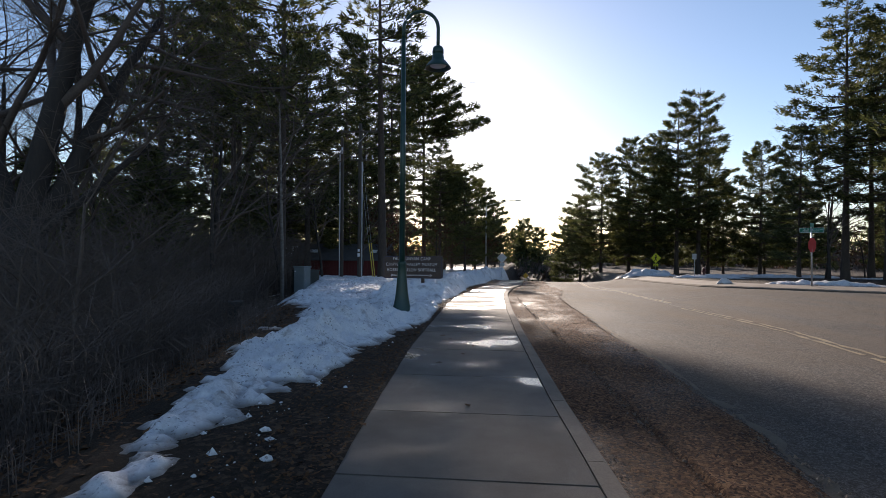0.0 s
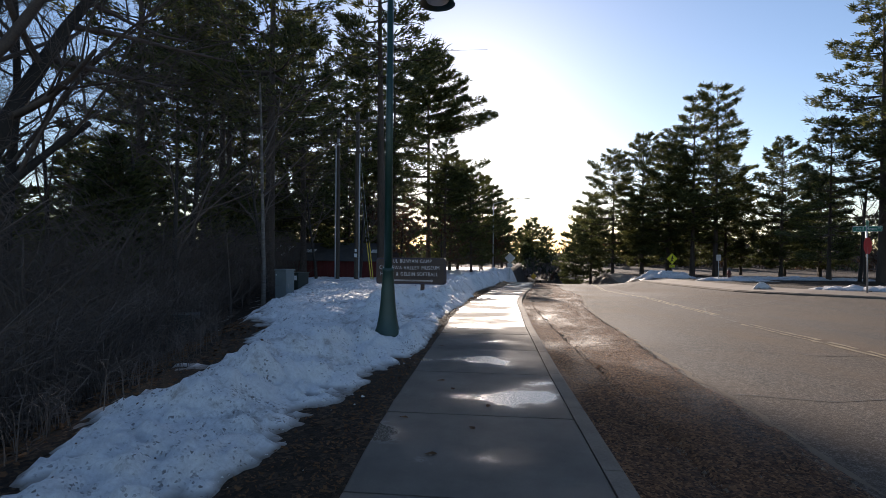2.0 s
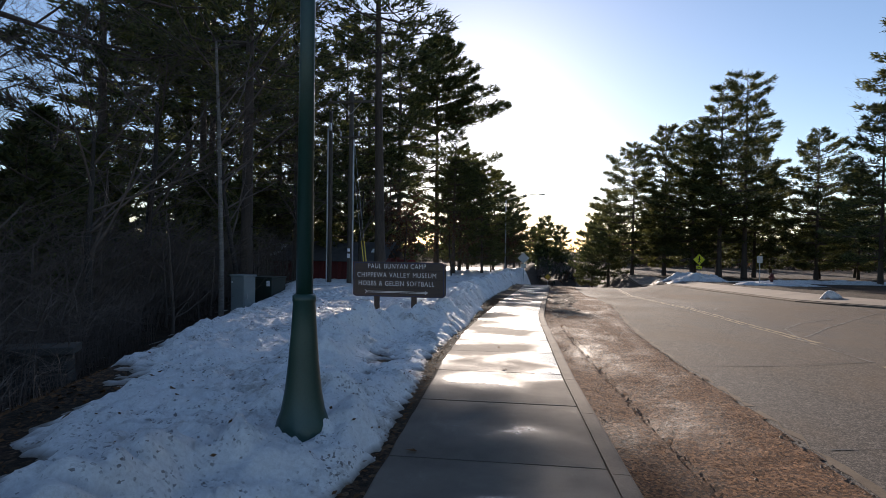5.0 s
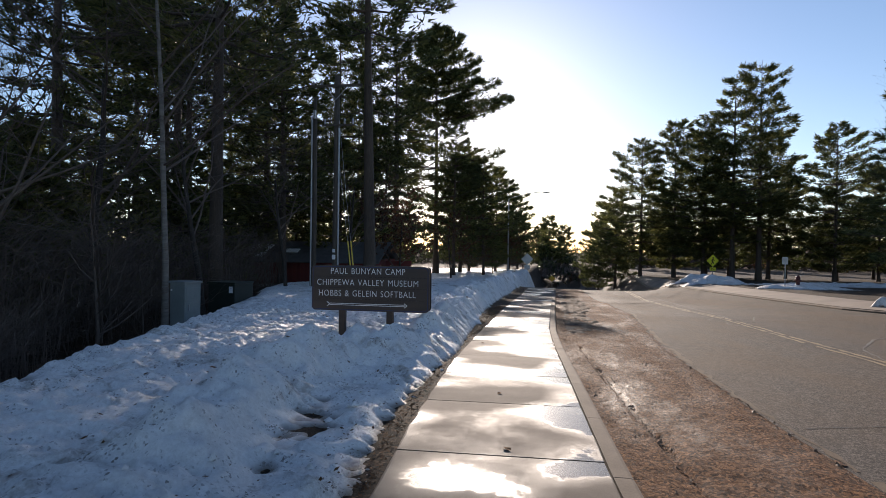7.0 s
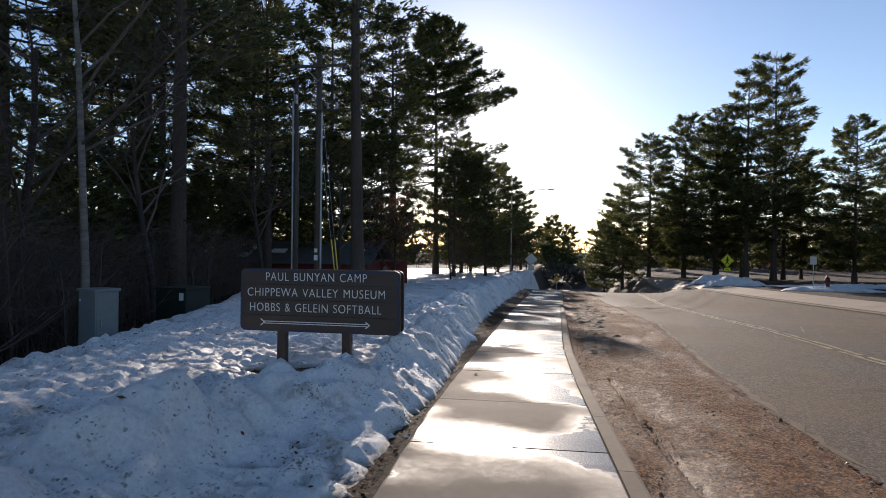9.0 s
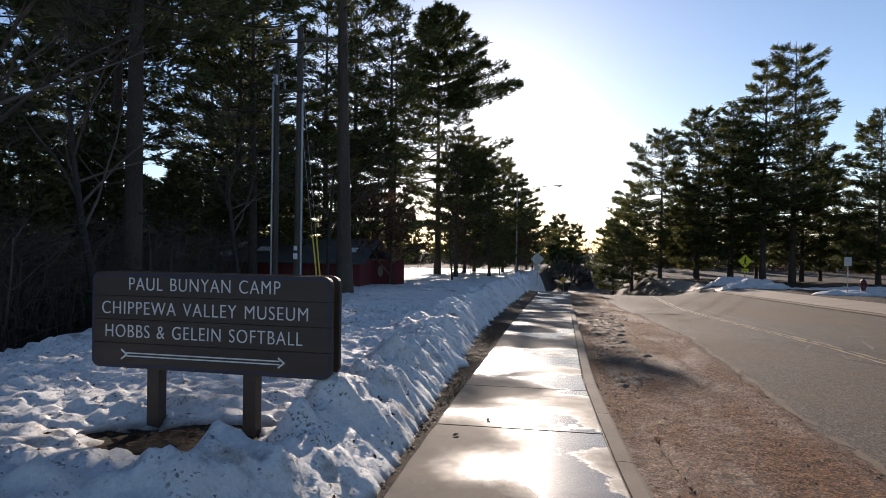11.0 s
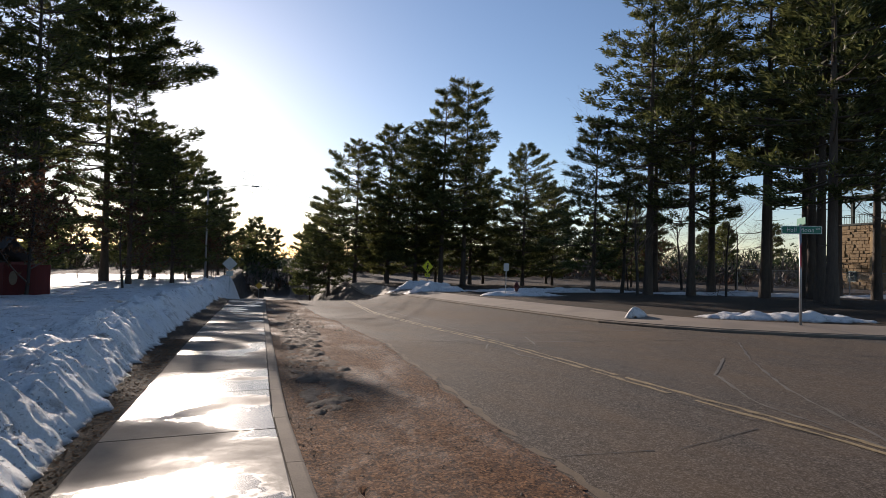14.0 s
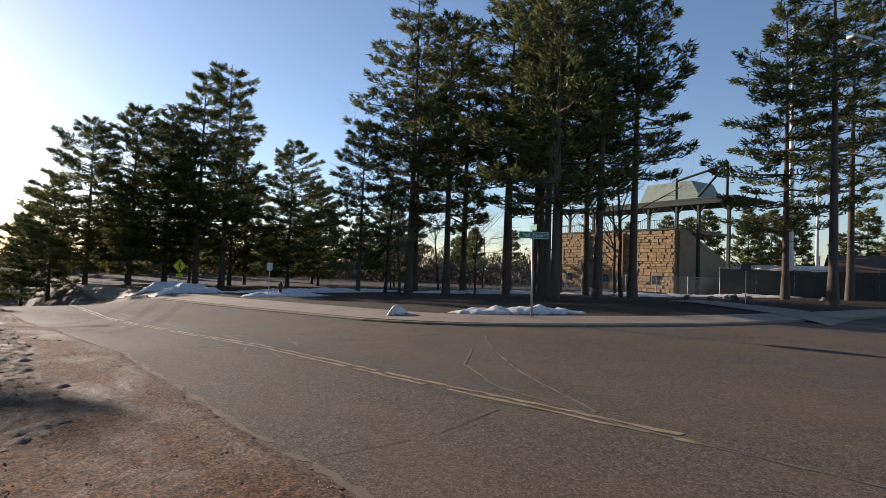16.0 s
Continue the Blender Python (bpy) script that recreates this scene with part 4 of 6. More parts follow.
def pine_meshes(seed, h, spread, bare, gap, blades, density, size=0.36, width=0.045, lean=0.0, trunk_r=None, limbs=(4, 7), ragged=0.5, window=None, boughs=()):
    """A white pine: tall trunk, level tiers of boughs that rise towards a blunt top, needles in flat clouds."""
    rnd = np.random.RandomState(seed)
    r0 = trunk_r or 0.0105 * h + 0.045
    n = 12
    ph = rnd.uniform(0, 6.28, 2)
    spine = [(0.12 * math.sin(ph[0] + 2.2 * t) + lean * t * h - 0.12 * math.sin(ph[0]), 0.12 * math.sin(ph[1] + 1.8 * t) - 0.12 * math.sin(ph[1]), h * t) for t in np.linspace(0, 1, n)]
    rad = [r0 * (1.35 if i == 0 else (1 - 0.93 * (i / (n - 1)) ** 1.1)) for i in range(n)]
    spine[0] = (spine[0][0], spine[0][1], -0.35)
    tv, tf = tube_data(spine, rad, 9)
    at = lambda z: np.array([np.interp(z, [p[2] for p in spine], [p[k] for p in spine]) for k in range(2)] + [z])
    lv, lf, pts, aims = [], [], [], []
    z, turn = h * max(0.1, bare - 0.22), rnd.uniform(0, 6.28)
    side_bias = rnd.uniform(0, 6.28)
    while z < h * 0.985:
        t = (z / h - bare) / (1 - bare)
        dead = t < 0
        count = rnd.randint(1, 3) if dead else rnd.randint(*limbs)
        tier = rnd.uniform(0.75, 1.12)
        full = bool(window) and z >= window[1]
        count += 4 if full else 0
        long = [b for b in boughs if z <= b[0] < z + gap]
        for k in range(count + len(long)):
            turn += 2.4 + rnd.uniform(-0.5, 0.5)
            if k >= count:
                turn, L = long[k - count][1:]
            elif dead:
                L = rnd.uniform(0.5, 2.2)
            else:
                shape = 0.55 + 3.0 * t if t < 0.15 else (1 - ((t - 0.15) / 0.85) ** 1.7) ** 0.72
                L = spread * (shape + 0.05) * tier * rnd.uniform(1 - ragged, 1.12) * (1 + 0.14 * math.cos(turn - side_bias))
            if k < count and window and window[0] < z < window[1] and math.cos(turn) > -0.3:
                continue
            rise = rnd.uniform(-0.10, 0.10) + (0.50 * max(0, t) ** 2.0 if not dead else -0.1)
            o = at(min(h * 0.99, z + rnd.uniform(-0.18, 0.18)))
            dirn = np.array([math.cos(turn), math.sin(turn), 0.0]) / math.sqrt(1 + rise * rise)
            sag = 0.06 * L * (1 - max(0, t))
            limb = [o + dirn * L * s + np.array([0, 0, rise * L * s - sag * math.sin(math.pi * s) + 0.16 * L * max(0, s - 0.55)]) for s in (0, 0.35, 0.7, 1.0)]
            br = max(0.018, 0.013 * L + 0.012)
            v, f = tube_data(limb, [br, br * 0.7, br * 0.4, br * 0.12], 4, start=len(lv))
            lv += v
            lf += f
            if dead:
                continue
            m = int(density * (1.5 if full else 1.0) * L * rnd.uniform(0.8, 1.2)) + 5
            s = rnd.beta(1.9, 1.0, m) * 0.80 + 0.24
            across = np.array([-dirn[1], dirn[0], 0])
            spurs = rnd.uniform(-1, 1, max(3, int(1.6 * L)))
            fan = (spurs[rnd.randint(0, len(spurs), m)] + rnd.normal(0, 0.10, m)) * (0.36 * L * np.sin(np.pi * np.clip(s * 0.9, 0.05, 0.97)) + 0.12)
            base = np.array([[np.interp(q, (0, 0.35, 0.7, 1.0), [p[j] for p in limb]) for j in range(3)] for q in s])
            base = base + across * fan[:, None] - dirn * np.abs(fan)[:, None] * 0.25 + np.stack([0 * s, 0 * s, rnd.normal(0.04, 0.04 + 0.008 * L, m)], 1)
            pts.append(base)
            aims.append(dirn * 0.85 + across * (np.sign(fan) * 0.45)[:, None] + np.array([0, 0, 0.25]))
        z += gap * rnd.uniform(0.75, 1.3)
    cv, cf = tufts(np.concatenate(pts), np.concatenate(aims), rnd, blades, size, width)
    return to_mesh("trunk", tv, tf, M_BARK), to_mesh("limbwork", lv, lf, M_BARK), to_mesh("crown", cv.tolist(), cf.tolist(), M_NEEDLE, False)


def branch_tree(seed, h, limbs, levels, split, trunk_r, spread=0.6, fork=0.35, droop=0.0):
    """Bare branches of a leafless tree, from the trunk down to the twigs."""
    rnd = random.Random(seed)
    tv, tf, bv, bf = [], [], [], []

    def grow(p, d, L, r, level):
        n = 4 if level < 2 else (3 if level == 2 else 2)
        pts, rr, q, dd = [p], [r], p, d
        for i in range(n):
            dd = (dd + Vector((rnd.uniform(-1, 1), rnd.uniform(-1, 1), rnd.uniform(-0.6, 1) - droop * level)) * (0.10 + 0.05 * level)).normalized()
            q = q + dd * (L / n)
            pts.append(q)
            rr.append(max(0.004, r * (1 - 0.62 * (i + 1) / n)))
        V, F = (tv, tf) if level == 0 else (bv, bf)
        v, f = tube_data(pts, rr, 8 if level == 0 else (5 if level == 1 else 3), start=len(V))
        V += v
        F += f
        if level >= levels:
            return
        kids = limbs if level == 0 else split
        for k in range(kids):
            s = fork + (1 - fork) * (k + rnd.random()) / kids
            i = min(n - 1, int(s * n))
            o = pts[i].lerp(pts[i + 1], s * n - i)
            side = Vector((rnd.uniform(-1, 1), rnd.uniform(-1, 1), rnd.uniform(-0.25, 0.55)))
            nd = (dd * (1 - spread) + side.normalized() * spread * 1.25).normalized()
            grow(o, nd, L * rnd.uniform(0.45, 0.72) * (1 if level else 1.0), max(0.005, r * (1 - 0.6 * s) * 0.55), level + 1)

    grow(Vector((0, 0, -0.3)), Vector((0, 0, 1)), h * 0.62, trunk_r, 0)
    return tv, tf, bv, bf


def plant(name, meshes, at, scale, turn, label, category, group=""):
    ob = thing(name, at, label, category, group, turn)
    ob.scale = (scale, scale, scale)
    for me in meshes:
        p = new(me.name.split(".")[0], me)
        p.parent = ob
        if p.name.startswith("limbwork"):
            p["kind"] = "stuff"
    return ob


PINES = [
    pine_meshes(11, 24, 5.4, 0.36, 1.05, 5, 10, 0.40, 0.055),
    pine_meshes(12, 25, 4.9, 0.42, 1.10, 5, 10, 0.40, 0.055, lean=0.012),
    pine_meshes(13, 22, 5.6, 0.24, 1.00, 5, 10, 0.40, 0.055),
    pine_meshes(14, 24, 4.7, 0.48, 1.10, 5, 10, 0.40, 0.055, lean=-0.01),
    pine_meshes(17, 26, 5.8, 0.30, 1.10, 5, 10, 0.40, 0.055, lean=0.006),
]
LOW_PINE = pine_meshes(15, 15, 4.6, 0.06, 0.75, 5, 10, 0.42, 0.065)
DENSE = [pine_meshes(25, 21, 6.8, 0.10, 1.05, 5, 10, 0.50, 0.065, ragged=0.5), pine_meshes(26, 22, 6.2, 0.14, 1.1, 5, 10, 0.50, 0.065, ragged=0.5)]
GREAT = [pine_meshes(28, 26, 6.6, 0.22, 1.25, 5, 10, 0.50, 0.065, ragged=0.5), pine_meshes(29, 25, 6.2, 0.16, 1.2, 5, 10, 0.50, 0.065, ragged=0.5)]
SUN_PINE = pine_meshes(16, 28.5, 7.4, 0.25, 1.15, 5, 11, 0.48, 0.065, limbs=(5, 8), ragged=0.45, window=(14.4, 17.9), boughs=((18.2, -0.3, 7.6), (18.6, 0.05, 8.8), (19.8, 0.35, 8.2), (20.6, -0.1, 7.4)))
FAR_PINES = [pine_meshes(21, 17, 3.9, 0.3, 1.0, 4, 6, 0.75, 0.13), pine_meshes(22, 15, 4.3, 0.08, 0.95, 4, 6, 0.75, 0.13)]


def bare_meshes(seed, h, limbs, levels, split, r, bark=M_BARK_GREY, **kw):
    tv, tf, bv, bf = branch_tree(seed, h, limbs, levels, split, r, **kw)
    return to_mesh("trunk", tv, tf, bark), to_mesh("limbwork", bv, bf, M_TWIG)


BARE = [bare_meshes(31, 15, 9, 4, 4, 0.17), bare_meshes(32, 17, 8, 4, 4, 0.2, spread=0.5), bare_meshes(33, 11, 8, 4, 4, 0.11, spread=0.65)]
THIN = [bare_meshes(36, 14, 8, 3, 4, 0.17)]
SMALL = [bare_meshes(41, 5.5, 9, 3, 4, 0.05, M_TWIG, fork=0.1, spread=0.6), bare_meshes(42, 4.2, 10, 3, 4, 0.035, M_TWIG, fork=0.05, spread=0.7)]


def stand(kind, x, y, h_scale=1.0, turn=None, z=None, which=None):
    turn = random.uniform(0, 360) if turn is None else turn
    z = lawn_at(x, y) if z is None else z
    sets = {"pine": (PINES, "pine_tree", "tall white pine with bare lower trunk", "tree", "pines"),
            "dense": (DENSE, "pine_tree", "broad full-crowned white pine", "tree", "pines"),
            "great": (GREAT, "pine_tree", "very tall white pine with a wide blunt crown", "tree", "pines"),
            "low": ([LOW_PINE], "pine_tree", "young bushy pine with boughs near the ground", "tree", "young pines"),
            "sun": ([SUN_PINE], "pine_tree", "tall open white pine against the low sun", "tree", ""),
            "far": (FAR_PINES, "pine_tree", "dark green pine in the distance", "tree", "distant pines"),
            "bare": (BARE, "bare_tree", "leafless grey-barked tree with fine twigs", "tree", "leafless trees"),
            "thin": (THIN, "bare_tree", "distant leafless tree among the pines", "tree", "leafless trees"),
            "small": (SMALL, "bare_shrub", "leafless brown understory shrub", "shrub", "understory shrubs")}[kind]
    meshes = sets[0][(stand.count if which is None else which) % len(sets[0])]
    stand.count += 1
    return plant(sets[1], meshes, (x, y, z), h_scale, turn, sets[2], sets[3], sets[4])


stand.count = 0

# pines on the left, measured ones first
for x, y, s in ((-12.2, 32.3, 1.0), (-14.4, 61, 1.0), (-15.6, 46.5, 0.95), (-19.0, 40, 1.0), (-20, 33, 0.95), (-15.2, 57, 0.95), (-13.2, 70, 0.9), (-18.5, 50, 1.0), (-19.4, 41.5, 0.95), (-22.5, 44, 1.0), (-26, 46, 0.95), (-11.5, 62, 0.95), (-23, 60, 1.0), (-19, 75, 0.9), (-30, 66, 1.0), (-40, 60, 1.0), (-24, 80, 0.9)):
    stand("pine", x, y, s)
stand("pine", -7.5, 38.8, 1.05, 40, None, 3)
stand("sun", -9.8, 76, 1.0, 0)
stand("dense", -4.0, 73, 0.62, 200, None, 0)
stand("pine", -7.0, 70, 0.75, 80, None, 2)
for x, y, s in ((-7.0, 88, 1.05), (-3.4, 88, 0.95), (-7.8, 84, 1.1), (-1.8, 96, 0.9), (-11.5, 58, 0.8), (-13.5, 52, 0.7), (-16, 68, 0.9), (-19.5, 58, 0.8), (-0.5, 104, 0.8)):
    stand("low", x, y, s)
# pines across the road
for x, y, s in ((16.0, 89.7, 0.88), (19.6, 87, 0.93), (22.6, 85, 0.93), (30.6, 86, 0.84), (35.4, 80.4, 0.86), (24.4, 90, 0.9)):
    stand("dense", x, y, s)
for x, y, s, w in ((25.1, 82.4, 0.98, 1), (27.9, 82, 1.0, 0)):
    stand("great", x, y, s, None, None, w)
for x, y, s in ((13.6, 95, 0.95), (12.0, 101, 0.75), (33.5, 88, 0.9), (38, 85, 0.8), (21, 93, 0.8), (28, 92, 0.9)):
    stand("low", x, y, s)
for x, y, s in ((36.8, 52.2, 0.95), (35.1, 46.0, 1.05), (36.9, 43.9, 1.05), (30.2, 38.1, 1.05), (35.2, 38.0, 1.05), (39.3, 37.5, 1.0), (38.4, 45.5, 0.95), (33.8, 41.2, 0.95), (48.4, 29.9, 1.0), (42.5, 25.8, 1.0), (44, 47, 0.95), (55, 27, 1.0), (52, 22, 1.0), (31.5, 49, 1.0), (40.5, 50, 0.9), (34.5, 56, 0.85), (42, 43, 0.95)):
    stand("pine", x, y, s)
for x, y, s in ((29.7, 54.3, 0.8), (42.4, 54.8, 0.8), (45.7, 64.4, 0.8), (40.5, 39.0, 0.9), (33.2, 47.5, 0.8), (27.6, 50, 0.7), (47, 43, 0.8)):
    stand("bare", x, y, s)
stand("pine", 29.4, 51, 0.95, 10, None, 4)
stand("dense", 28.2, 56.0, 0.66, 120, None, 1)
for x, y, s in ((42, 84, 0.9), (46, 92, 1.0), (52, 80, 0.8), (57, 88, 0.9)):
    stand("low", x, y, s)
# distance
rf = random.Random(8)
for k in range(52):
    a = k / 51
    x, y = -45 + 190 * a + rf.uniform(-4, 4), 158 - 45 * max(0, a - 0.3) + rf.uniform(-18, 26)
    stand("far" if rf.random() < 0.75 else "thin", x, y, rf.uniform(0.65, 1.0), z=-6.0 if x < 25 else -2.6)
for k in range(24):
    a, r = radians(58 + 1.7 * k), rf.uniform(80, 118)
    stand("far" if k % 4 else "thin", r * math.sin(a), 18 + r * math.cos(a), rf.uniform(0.5, 0.85))
for k in range(16):
    stand("far" if k % 5 else "thin", rf.uniform(-25, 75), rf.uniform(172, 205), rf.uniform(0.7, 1.0), z=-6.0)
# deep woods on the left
for k in range(18):
    x, y = rf.uniform(-80, -34), rf.uniform(4, 120)
    stand("far", x, y, rf.uniform(0.45, 0.7))
for k in range(28):
    y = rf.uniform(17, 62)
    x = float(walk_left(y)) - float(np.interp(y, [17, 30, 46, 62], [11, 14, 18, 17])) - abs(rf.gauss(0, 7))
    stand("far", x, y, rf.uniform(0.28, 0.5), None, None, 1)
for k in range(9):
    x, y = rf.uniform(-32, -19), rf.uniform(30, 66)
    stand("low", x, y, rf.uniform(0.4, 0.7))
# bare woods and thicket on the left
for x, y, s in ((-12.5, 22, 0.9), (-17, 19, 1.0), (-20.5, 14.5, 1.0), (-15, 15.5, 0.85), (-24, 17, 1.0), (-14, 27.5, 0.8), (-18.5, 23, 0.9), (-11, 29.5, 0.7), (-13, 11, 0.8), (-17, 8, 1.0), (-25, 10, 1.0), (-29, 16, 1.0), (-22, 5, 1.0), (-11.2, 37, 0.6), (-10.5, 44.5, 0.6), (-26, 27, 1.0), (-9.5, 19.5, 0.6), (-14.5, 18.5, 1.0), (-16.5, 22.5, 1.1), (-19.5, 21.5, 1.1), (-21.5, 19.5, 1.15), (-15.5, 25.5, 1.0)):
    stand("bare", x, y, s)
for k in range(90):
    y = rf.uniform(5, 34)
    edge = float(np.interp(y, [0, 9, 14, 22, 34], [3.4, 4.6, 6.0, 8.2, 11.5]))
    x = float(walk_left(y)) - edge - abs(rf.gauss(0, 4.5))
    stand("small", x, y, rf.uniform(0.55, 1.0))


for k in range(26):
    x, y = rf.uniform(-14, 1.0), rf.uniform(80, 106)
    stand("small", x, y, rf.uniform(0.6, 1.1))


def thicket(name, n, seed, place, tall, label):
    """Tangled bare canes and saplings, too many to count."""
    rnd = random.Random(seed)
    v, f = [], []
    for k in range(n):
        x, y = place(rnd)
        z = lawn_at(x, y) - 0.05
        h = rnd.uniform(*tall)
        a = rnd.uniform(0, 6.28)
        b = rnd.uniform(0.1, 0.7) * h
        p = [(x, y, z), (x + 0.3 * b * math.cos(a), y + 0.3 * b * math.sin(a), z + 0.6 * h), (x + b * math.cos(a), y + b * math.sin(a), z + h * rnd.uniform(0.75, 1.0))]
        w, g = tube_data(p, [0.004 + 0.003 * h, 0.003 + 0.0018 * h, 0.002], 3, start=len(v))
        v += w
        f += g
        q = p[1]
        for m in range(3):
            a2 = rnd.uniform(0, 6.28)
            L = h * rnd.uniform(0.25, 0.5)
            w, g = tube_data([q, (q[0] + L * math.cos(a2), q[1] + L * math.sin(a2), q[2] + L * rnd.uniform(-0.1, 0.8))], [0.002 + 0.0015 * h, 0.002], 3, start=len(v))
            v += w
            f += g
            q = tuple((c + d) / 2 for c, d in zip(p[0 if m else 1], p[2]))
    tagged(link_mesh(name, v, f, M_TWIG), label, "brush", kind="stuff")


def near_edge(rnd):
    y = rnd.uniform(2.5, 20)
    u = float(np.interp(y, [2, 9, 14, 20], [2.9, 3.9, 5.4, 7.2])) + abs(rnd.gauss(0, 1.9))
    return float(walk_left(y)) - u, y


def deep(rnd):
    y = rnd.uniform(12, 46)
    return float(walk_left(y)) - float(np.interp(y, [12, 22, 34, 46], [6, 9, 12.0, 15])) - abs(rnd.gauss(0, 8)), y


def bank_edge(rnd):
    y = rnd.uniform(2.0, 15)
    return float(walk_left(y)) - float(np.interp(y, [2, 9, 12, 15], [1.9, 2.3, 3.2, 4.8])) - abs(rnd.gauss(0, 0.9)), y


thicket("undergrowth", 420, 5, bank_edge, (0.15, 0.7), "low bare stems and dead weeds on the bank")
thicket("brush", 2300, 3, near_edge, (0.5, 1.9), "tangled bare brown brush on the ravine edge")
thicket("thicket", 3200, 4, deep, (1.4, 4.2), "dense leafless thicket of saplings in the woods")


def distant_woods():
    """Far wooded slopes that close the view, bare and evergreen crowns mixed."""
    rnd = np.random.RandomState(14)
    for name, mat, n, low, high, label in (("distant_bare_woods", M_TWIG, 16000, 0.0, 6.5, "distant grey-brown leafless woods"), ("distant_pine_woods", M_NEEDLE_FAR, 12000, 0.0, 9.0, "distant dark evergreen woods"), ("distant_russet_brush", M_OAK_LEAF, 5000, 0.0, 3.0, "distant russet brush below the trees")):
        a = rnd.uniform(radians(-88), radians(96), n)
        r = rnd.uniform(118, 215, n)
        r = np.where(a < -0.25, r * 0.75, r)
        x, y = r * np.sin(a), 18 + r * np.cos(a)
        top = high * (0.45 + 0.55 * vnoise(a * 40 + low, r * 0.05)) * (r / 150)
        z = np.where((a > -0.3) & (a < 0.22), -6.0, -2.6) + top * rnd.rand(n) ** 0.8
        pts = np.stack([x, y, z], 1)
        cv, cf = tufts(pts, rnd.normal(0, 0.4, (n, 3)) + np.array([0, 0, 0.8]), rnd, 5, 1.1, 0.15)
        tagged(link_mesh(name, cv, cf, mat), label, "woods", kind="stuff")


distant_woods()


# ---- the big forked tree and the birch ----
def build_big_tree(x, y):
    ob = thing("bare_tree", (x, y, lawn_at(x, y)), "old forked hardwood with a massive dark trunk", "tree")
    bm = tube([(0, 0, -0.5), (0.02, 0, 0.6), (0.05, 0.0, 2.2), (0.1, 0.05, 4.0)], [0.78, 0.58, 0.52, 0.55], 14)
    part("trunk", bm, M_BARK_GREY, ob, smooth=True)
    specs = [((0.0, 0.0, 3.4), (0.12, 0.1, 1.0), 9.0, 0.40, 7), ((-0.25, 0.1, 3.0), (-0.42, 0.15, 1.0), 8.5, 0.30, 7), ((0.3, 0.1, 3.6), (0.3, 0.25, 1.0), 8.0, 0.27, 7), ((0.3, -0.1, 3.3), (0.8, 0.5, 0.7), 4.5, 0.16, 6), ((-0.3, 0, 2.6), (-1.0, -0.2, 0.8), 5.5, 0.18, 6)]
    for i, (o, d, L, r, kids) in enumerate(specs):
        tv, tf, bv, bf = branch_tree(50 + i, L / 0.62, kids, 4, 4, r, spread=0.62)
        m = Matrix.Translation(o) @ Vector(d).to_track_quat("Z", "Y").to_matrix().to_4x4()
        limb = link_mesh("limb", [tuple(m @ Vector(p)) for p in tv], tf, M_BARK_GREY, ob, True)
        link_mesh("limbwork", [tuple(m @ Vector(p)) for p in bv], bf, M_TWIG, limb, True)


build_big_tree(-12.5, 14.7)
plant("birch_tree", bare_meshes(61, 14, 8, 3, 4, 0.09, M_BIRCH, fork=0.45), (-8.8, 24.1, lawn_at(-8.8, 24.1)), 1.0, 40, "pale birch with peeling bark", "tree")


def russet_tree(x, y, s, seed):
    tv, tf, bv, bf = branch_tree(seed, 8, 8, 3, 4, 0.09, spread=0.65, fork=0.2)
    ob = thing("oak_tree", (x, y, lawn_at(x, y)), "young oak holding brown dead leaves", "tree", "young oaks")
    ob.scale = (s, s, s)
    link_mesh("trunk", tv, tf, M_BARK_GREY, ob, True)
    link_mesh("limbwork", bv, bf, M_TWIG, ob)
    rnd = np.random.RandomState(seed)
    tips = np.array(bv)[rnd.randint(0, len(bv), 1500)]
    cv, cf = tufts(tips, rnd.normal(0, 1, tips.shape), rnd, 2, 0.16, 0.045)
    link_mesh("crown", cv, cf, M_OAK_LEAF, ob)


for i, (x, y, s) in enumerate(((-8.5, 50, 1.0), (-10.5, 53, 1.1), (-6.2, 62, 1.0), (-3.2, 78, 0.9), (-1.5, 86, 0.9), (0.4, 98, 0.9), (40, 66, 1.0), (47, 70, 0.9), (16.5, 110, 0.9))):
    russet_tree(x, y, s, 70 + i)


